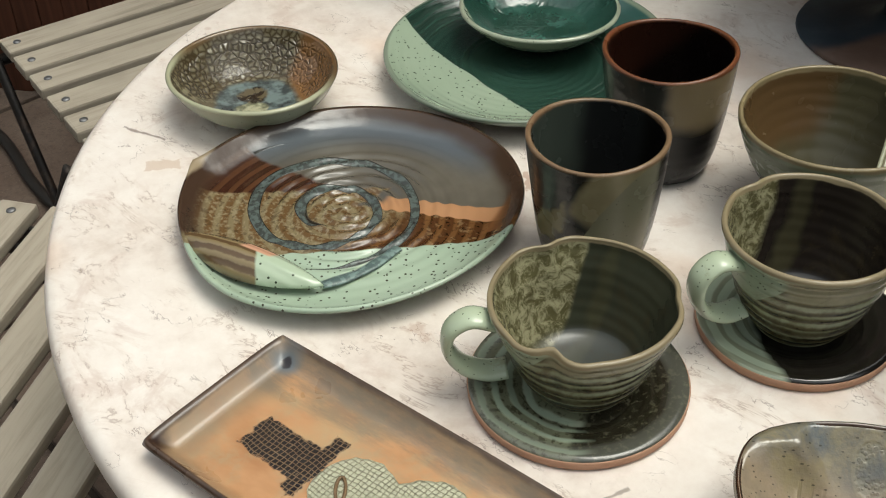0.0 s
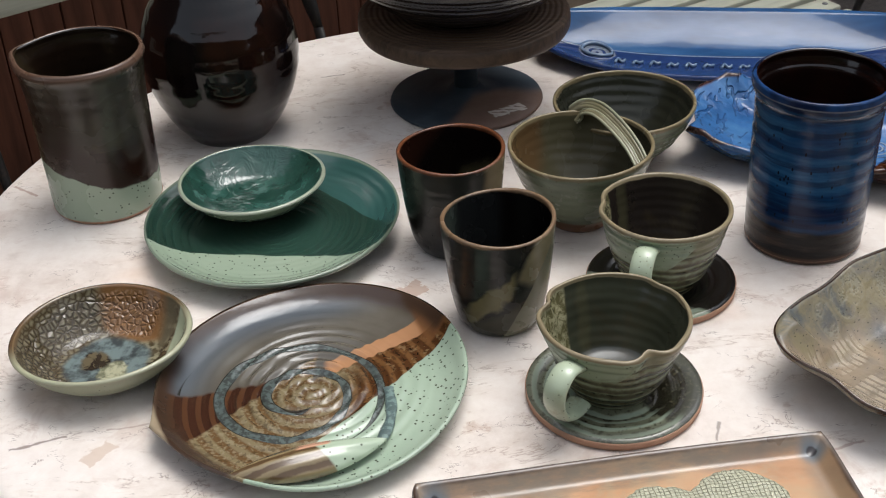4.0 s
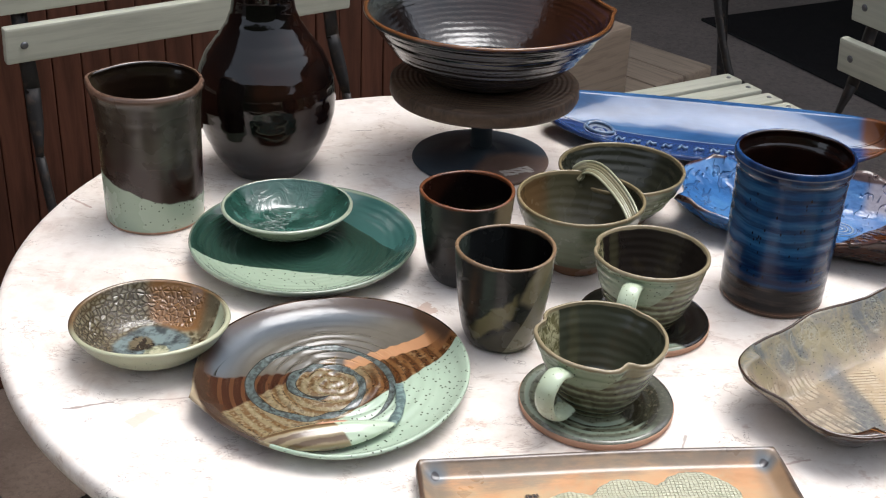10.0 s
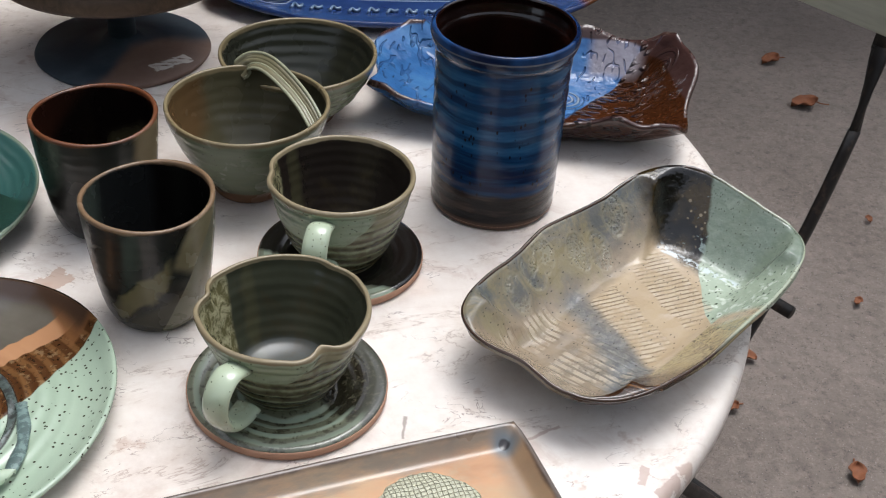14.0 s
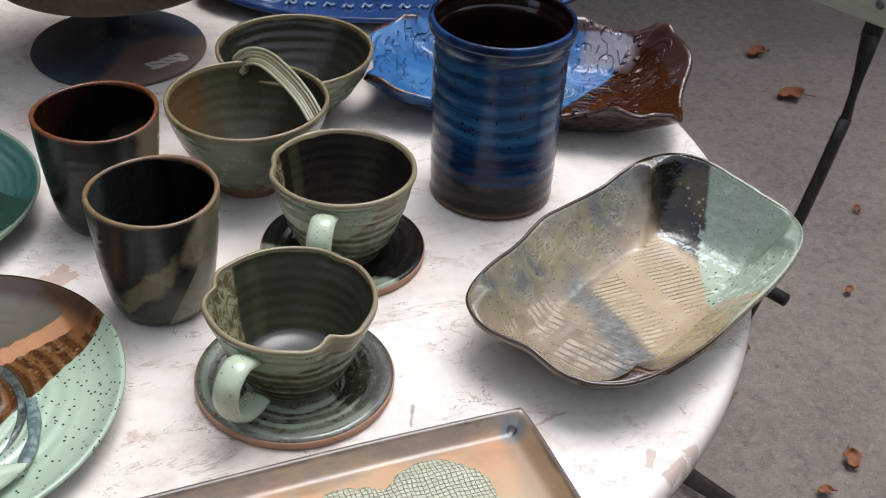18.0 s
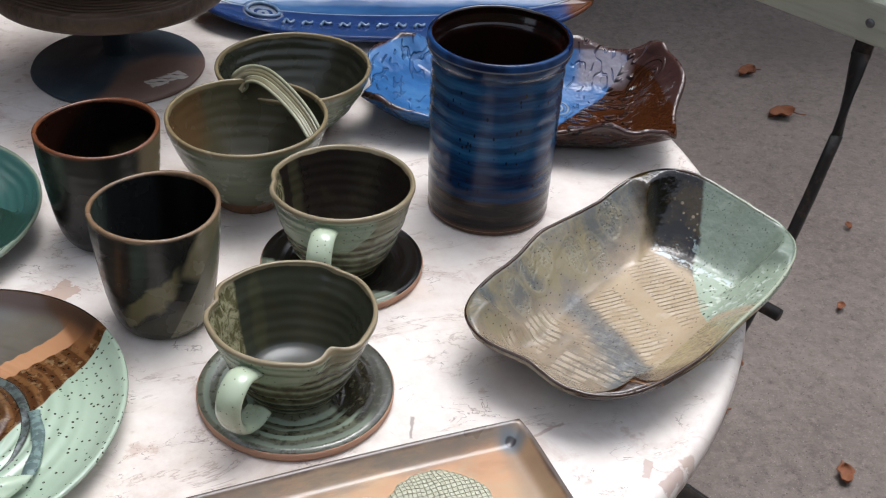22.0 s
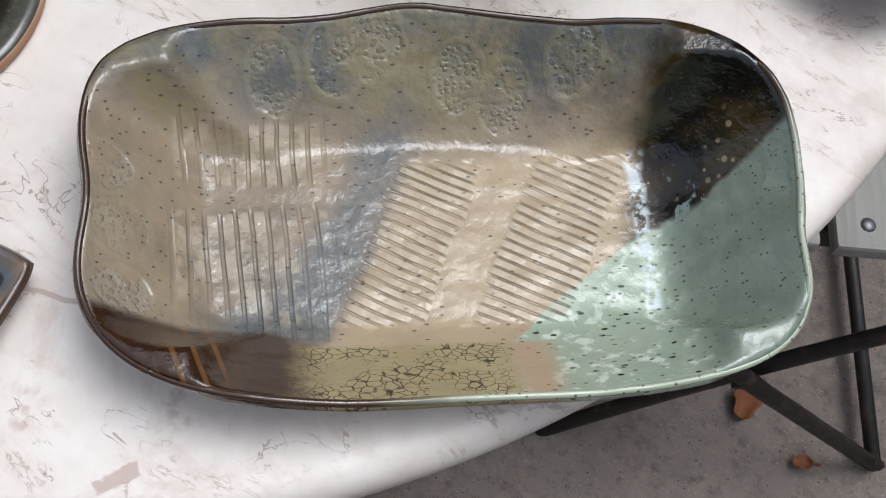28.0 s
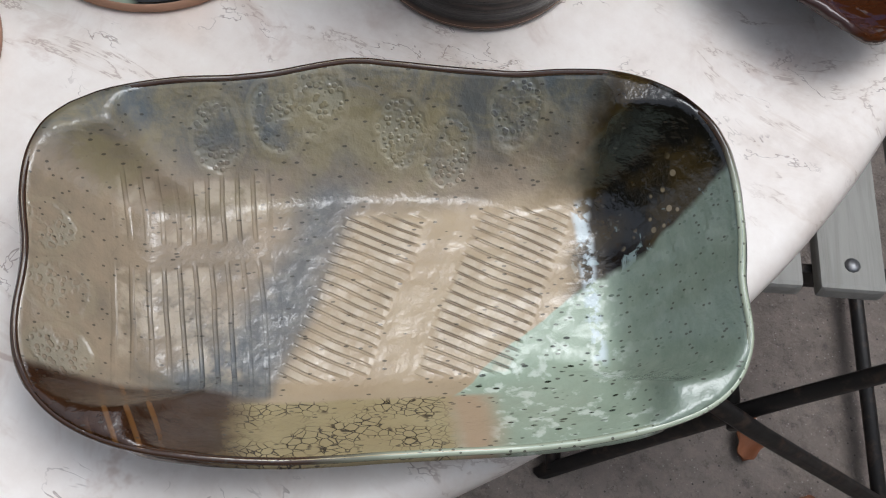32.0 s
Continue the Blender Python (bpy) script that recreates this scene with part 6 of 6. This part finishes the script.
# pebble bowl
pb = [(0.031, 0), (0.036, 0.002), (0.054, 0.012), (0.069, 0.027), (0.0772, 0.0415)]
pot("pebble_bowl", -0.277, -0.142, H, 0, wall_profile(pb, 0.0055, 0.006, 9), (pale_outside(), glaze_pebble_bowl()), "small speckled bowl with pebbled brown wall and blue pool", "bowl", shape=oval(1.05, 0.99, 0.014, 2.0))

# vase
vs = [(0.048, 0), (0.052, 0.003), (0.070, 0.028), (0.086, 0.065), (0.0925, 0.100), (0.090, 0.132), (0.077, 0.163), (0.058, 0.189), (0.045, 0.212), (0.0395, 0.236), (0.0405, 0.252), (0.0440, 0.260)]
pot("round_vase", -0.236, 0.330, H, 0, wall_profile(vs, 0.005, 0.01, 7, 0.0004, 0.016), glaze_vase(), "glossy black-brown round-bellied vase with narrow neck", "vase", seg=96, foot=0.0025, low=vs)

# banding wheel with the large bowl
stand = empty("banding_wheel", pose(0.053, 0.390, H), "potter's turntable with dark wooden disc and blue metal foot", "turntable")
M_BLUE_METAL = blue_metal()
part("foot_disc", lathe([(0, 0), (0.093, 0), (0.0958, 0.003), (0.094, 0.0065), (0.05, 0.009), (0.024, 0.014), (0.017, 0.022), (0, 0.022)], 72), M_BLUE_METAL, stand, "blue painted round metal foot with rust and scraped paint")
part("stem", lathe([(0, 0.02), (0.0155, 0.02), (0.014, 0.07), (0.0175, 0.073), (0.0175, 0.084), (0.022, 0.090), (0.022, 0.096), (0, 0.096)], 32), M_BLUE_METAL, stand)
part("wheel_head", lathe([(0, 0.094), (0.06, 0.094), (0.118, 0.096), (0.1265, 0.099), (0.129, 0.104), (0.1285, 0.117), (0.124, 0.121), (0.06, 0.121), (0, 0.121)], 80), turned_wood(), stand, "thick dark turned wooden disc")
bb = [(0.062, 0), (0.066, 0.003), (0.093, 0.015), (0.122, 0.038), (0.143, 0.064), (0.1555, 0.083), (0.1640, 0.090), (0.1660, 0.095)]


def bowl_lug(x, y, z):
    a = math.atan2(y, x)
    d = (a - radians(8) + math.pi) % (2 * math.pi) - math.pi
    f = 1 + 0.05 * math.exp(-((d / 0.10) ** 2)) * max(0, (z - 0.083) / 0.014)
    return (x * f, y * f, z)


pot("large_bowl", 0.053, 0.390, H + 0.121, 0, wall_profile(bb, 0.006, 0.010, 12, 0.0009, 0.0125), glaze_big_bowl(), "large glossy black-brown ridged bowl on a turntable", "bowl", shape=bowl_lug, seg=112)


# ---- slab-built dishes ----
def squircle(u, v, power=4.0):
    """Takes the square -1..1 onto a rounded rectangle."""
    m = max(abs(u), abs(v))
    if m < 1e-9:
        return 0.0, 0.0
    f = (abs(u / m) ** power + abs(v / m) ** power) ** (1 / power)
    return u / f, v / f


def dish_shape(u, v):
    """Flat floor, sloping walls, a wavy rim that climbs towards the far right corner."""
    m = max(abs(u), abs(v), 1e-9)
    right, back = 0.5 + 0.5 * math.tanh(3 * u / m), 0.5 + 0.5 * math.tanh(3 * v / m)
    power = back * (5.0 + (3.1 - 5.0) * right) + (1 - back) * (3.2 + (4.3 - 3.2) * right)
    a, b = squircle(u, v, power)
    rr = max(abs(u), abs(v))
    x, y = 0.1565 * a + 0.0005, 0.0895 * b - 0.0070
    eu, ev = max(0, (abs(u) - 0.655) / 0.345), max(0, (abs(v) - 0.50) / 0.50)
    e = min(1.0, math.hypot(eu, ev))
    k = 0.20
    e = (math.sqrt(e * e + k * k) - k) / (math.sqrt(1 + k * k) - k)
    rim = 0.0415 + 0.0045 * b + 0.016 * max(0, a) ** 2 * (0.75 + 0.6 * b)
    if v > 0:
        y += rr**4 * back * (0.006 * math.exp(-(((x + 0.013) / 0.032) ** 2)) - 0.003 * math.exp(-(((x - 0.070) / 0.030) ** 2)))
    if u > 0:
        x -= rr**4 * (0.0015 + 0.004 * math.exp(-(((y + 0.033) / 0.018) ** 2)))
    else:
        x += rr**4 * (0.004 * math.exp(-((y / 0.022) ** 2)))
    z = 0.008 + rim * e + rr**5 * (0.0012 * math.sin(x * 62 + 1.0) + 0.0008 * math.sin(y * 90 + x * 30)) + 0.0006 * noise.noise((u * 8, v * 8, 0))
    return (x, y, z)


def dish_rim_glaze():
    n = Nodes("dish_rim_glaze")
    pale = n.mix(n.noise(40, 4), (0.30, 0.33, 0.24), (0.42, 0.46, 0.34))
    dark = n.mix(n.noise(30, 4), (0.018, 0.009, 0.006), (0.07, 0.034, 0.018))
    c = n.mix(n.step(n.wobble(n.lin(1.0, -1.5), 20, 0.03, 4), 0.10, 0.16), dark, pale)
    c = n.mix(n.m("MULTIPLY", n.specks(300, 0.2), 0.8), c, (0.05, 0.04, 0.03))
    return n.done(c, 0.12, n.noise(90, 3), 0.3, 0.001, coat=0.3)


def rim_walk(shape, steps=60):
    """The shape's outer edge, once round."""
    turn = [-1 + 2 * i / steps for i in range(steps)]
    edge = [(t, -1.0) for t in turn] + [(1.0, t) for t in turn] + [(-t, 1.0) for t in turn] + [(-1.0, -t) for t in turn]
    pts = [Vector(shape(u, v)) - Vector((0, 0, 0.0018)) for u, v in edge]
    return [tuple(q) for q in pts + pts[:2]]


dish = empty("serving_dish", pose(0.466, -0.146, H + 0.0005, 0, 0, 37.7), "large wavy-edged stoneware dish with combed tan and mint glaze", "dish")
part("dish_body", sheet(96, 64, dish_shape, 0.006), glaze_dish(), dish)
part("rim", tube(rim_walk(dish_shape), 0.0017, 8), dish_rim_glaze(), dish, "thin brown rim turning pale mint")


def tray_shape(u, v):
    x, y = 0.1665 * u, 0.0640 * v
    e = max(0, 1 - min((1 - abs(u)) * 0.1665, (1 - abs(v)) * 0.0640) / 0.014)
    c = 1 - 0.012 * (abs(u) * abs(v)) ** 6
    return (x * c, y * c, 0.0065 + 0.0125 * e**1.3 + 0.0010 * math.sin(3 * u + 1))


LOBES = ((-0.034, -0.006, 0.029), (0.018, 0.000, 0.037), (0.080, 0.004, 0.040))


def cloth_shape(u, v):
    """Three joined lobes with a frayed outline, a little proud of the tray's floor."""
    x = 0.0285 + 0.0905 * u
    lo, hi = 0.0, 0.0
    for cx, cy, r in LOBES:
        q = math.sqrt(max(0.0, r * r - (x - cx) ** 2))
        if q > 0:
            hi, lo = max(hi, cy + q), min(lo, cy - q)
    fray = 0.0022 * noise.noise((x * 160, v * 3, 2)) + 0.0020 * noise.noise((x * 60, v * 3, 5))
    y = (hi + lo) / 2 + (max(hi - lo, 0.004) / 2 + fray) * v
    return (x + 0.0015 * noise.noise((y * 200, u * 3, 1)), y, 0.0065 + 0.0010 * math.sin(3 * x / 0.1665 + 1) + 0.0016 * (1 - 0.8 * max(abs(v), abs(u)) ** 6))


tray = empty("rectangular_tray", pose(0.1805, -0.3575, H + 0.0005, 0, 0, 8.6), "long rectangular rust-orange tray with woven cloth imprint", "tray")
part("tray_body", sheet(96, 48, tray_shape, 0.006), glaze_tray(), tray)
cloth = part("cloth_imprint", sheet(90, 24, cloth_shape, 0.0018), glaze_cloth(), tray, "pale woven textile imprint with frayed outline")


_n = Nodes("brown_slip_glaze")
M_SLIP = _n.done(_n.mix(_n.noise(90, 4), (0.10, 0.06, 0.03), (0.24, 0.16, 0.09)), 0.2, _n.noise(120, 3), 0.3, 0.001)
_loop = [(-0.0405 + 0.0105 * math.cos(w) * 0.62 + 0.0032 * math.sin(w) * 0.78, -0.010 - 0.0105 * math.cos(w) * 0.78 + 0.0032 * math.sin(w) * 0.62, 0.0088) for w in [2 * math.pi * i / 20 for i in range(22)]]
part("lozenge", tube(_loop, 0.0013, 6), M_SLIP, cloth, "raised brown lozenge outline")


def boat_shape(u, v):
    w = 0.080 * (1 - abs(u) ** 2.6) ** 0.6 + 0.006
    x = 0.245 * u
    y = w * v + 0.020 * u * u
    return (x, y, 0.008 + 0.034 * max(0, v) ** 1.7 + 0.012 * max(0, -v) ** 2 + 0.010 * abs(u) ** 4)


boat = empty("long_blue_tray", pose(0.390, 0.470, H + 0.0005, 0, 0, -7), "long boat-shaped glossy blue tray with relief border", "tray")
boat_body = part("tray_body", sheet(72, 24, boat_shape, 0.006), glaze_boat(), boat)


def on_boat(x, arc):
    """A point of the tray's upper face, by its place along the border."""
    y = arc + 0.55 * x * x
    u = x / 0.245
    w = 0.080 * (1 - abs(u) ** 2.6) ** 0.6 + 0.006
    return Vector(boat_shape(u, max(-1.0, min(1.0, (y - 0.020 * u * u) / w))))


_n = Nodes("pale_relief_glaze")
M_RELIEF = _n.done(_n.mix(_n.noise(90, 3), (0.045, 0.10, 0.22), (0.22, 0.28, 0.34)), 0.1, _n.noise(120, 3), 0.4, 0.001, coat=0.3)
for k in range(10):
    x = -0.135 + 0.0225 * k
    p = on_boat(x, -0.036)
    pts = [p + Vector((-0.006, -0.005, 0.0015)), p + Vector((-0.002, 0.006 - 0.003 * (k % 2), 0.0022)), p + Vector((0.003, -0.004 + 0.002 * (k % 3), 0.0018)), p + Vector((0.007, 0.004, 0.0015))]
    part("relief_bar", tube(curve3([tuple(q) for q in pts], 3), 0.0020, 6), M_RELIEF, boat_body, "small raised pale bar")
ring = [tuple(on_boat(-0.165 + 0.020 * math.cos(w), -0.008 + 0.017 * math.sin(w)) + Vector((0, 0, 0.0018))) for w in [2 * math.pi * i / 22 for i in range(23)]]
part("medallion", tube(ring, 0.0026, 6), M_RELIEF, boat_body, "raised rounded medallion ring")


def blue_dish_shape(u, v):
    a, b = squircle(u, v, 6.0)
    rr = max(abs(u), abs(v))
    ang = math.atan2(b, a)
    wob = 1 + rr**4 * (0.03 * math.sin(4 * ang + 2.2) + 0.03 * math.sin(7 * ang))
    eu, ev = max(0, (abs(u) - 0.66) / 0.34), max(0, (abs(v) - 0.60) / 0.40)
    e = min(1.2, math.hypot(eu, ev))
    z = 0.008 + 0.030 * e**1.3 + 0.006 * rr**6 * math.sin(5 * ang + 0.5)
    z += 0.030 * rr**3 * math.exp(-((a - 1.0) ** 2) / 0.16 - ((b - 0.75) ** 2) / 0.60)
    z += 0.010 * rr**6 * math.exp(-(((u - 0.62) / 0.12) ** 2)) * (v < 0) + 0.012 * rr**6 * math.exp(-(((u - 0.30) / 0.15) ** 2)) * (v > 0)
    return (0.164 * a * wob, 0.098 * b * wob, z)


blue_dish = tagged(obj("blue_brown_dish", sheet(96, 60, blue_dish_shape, 0.006), glaze_blue_dish()), "wavy-edged blue and brown relief dish with swirls", "dish")
blue_dish.matrix_world = pose(0.474, 0.218, H + 0.0005, 0, 0, -22)

# ---- paving ----
for i in range(-6, 1):
    for j in range(-6, 4):
        cx, cy = -0.74 + 0.62 * i * 1.0, 0.03 + 0.62 * j
        slab(cx, cy, 0.62, 0.62, M_PAVER, "paver")
slab_right = part("slab", box(12, 16, 0.04, 0.004, at=(5.9, 3.0, 0)), M_CONCRETE, pavement, smooth=False)
slab_right.matrix_basis = Matrix.Translation((-0.32, 0, -0.02))
slab_back = part("slab", box(9, 8, 0.04, 0.004, at=(-4.935, 6.205, 0)), M_CONCRETE, pavement, smooth=False)
slab_back.matrix_basis = Matrix.Translation((0, 0, -0.02))
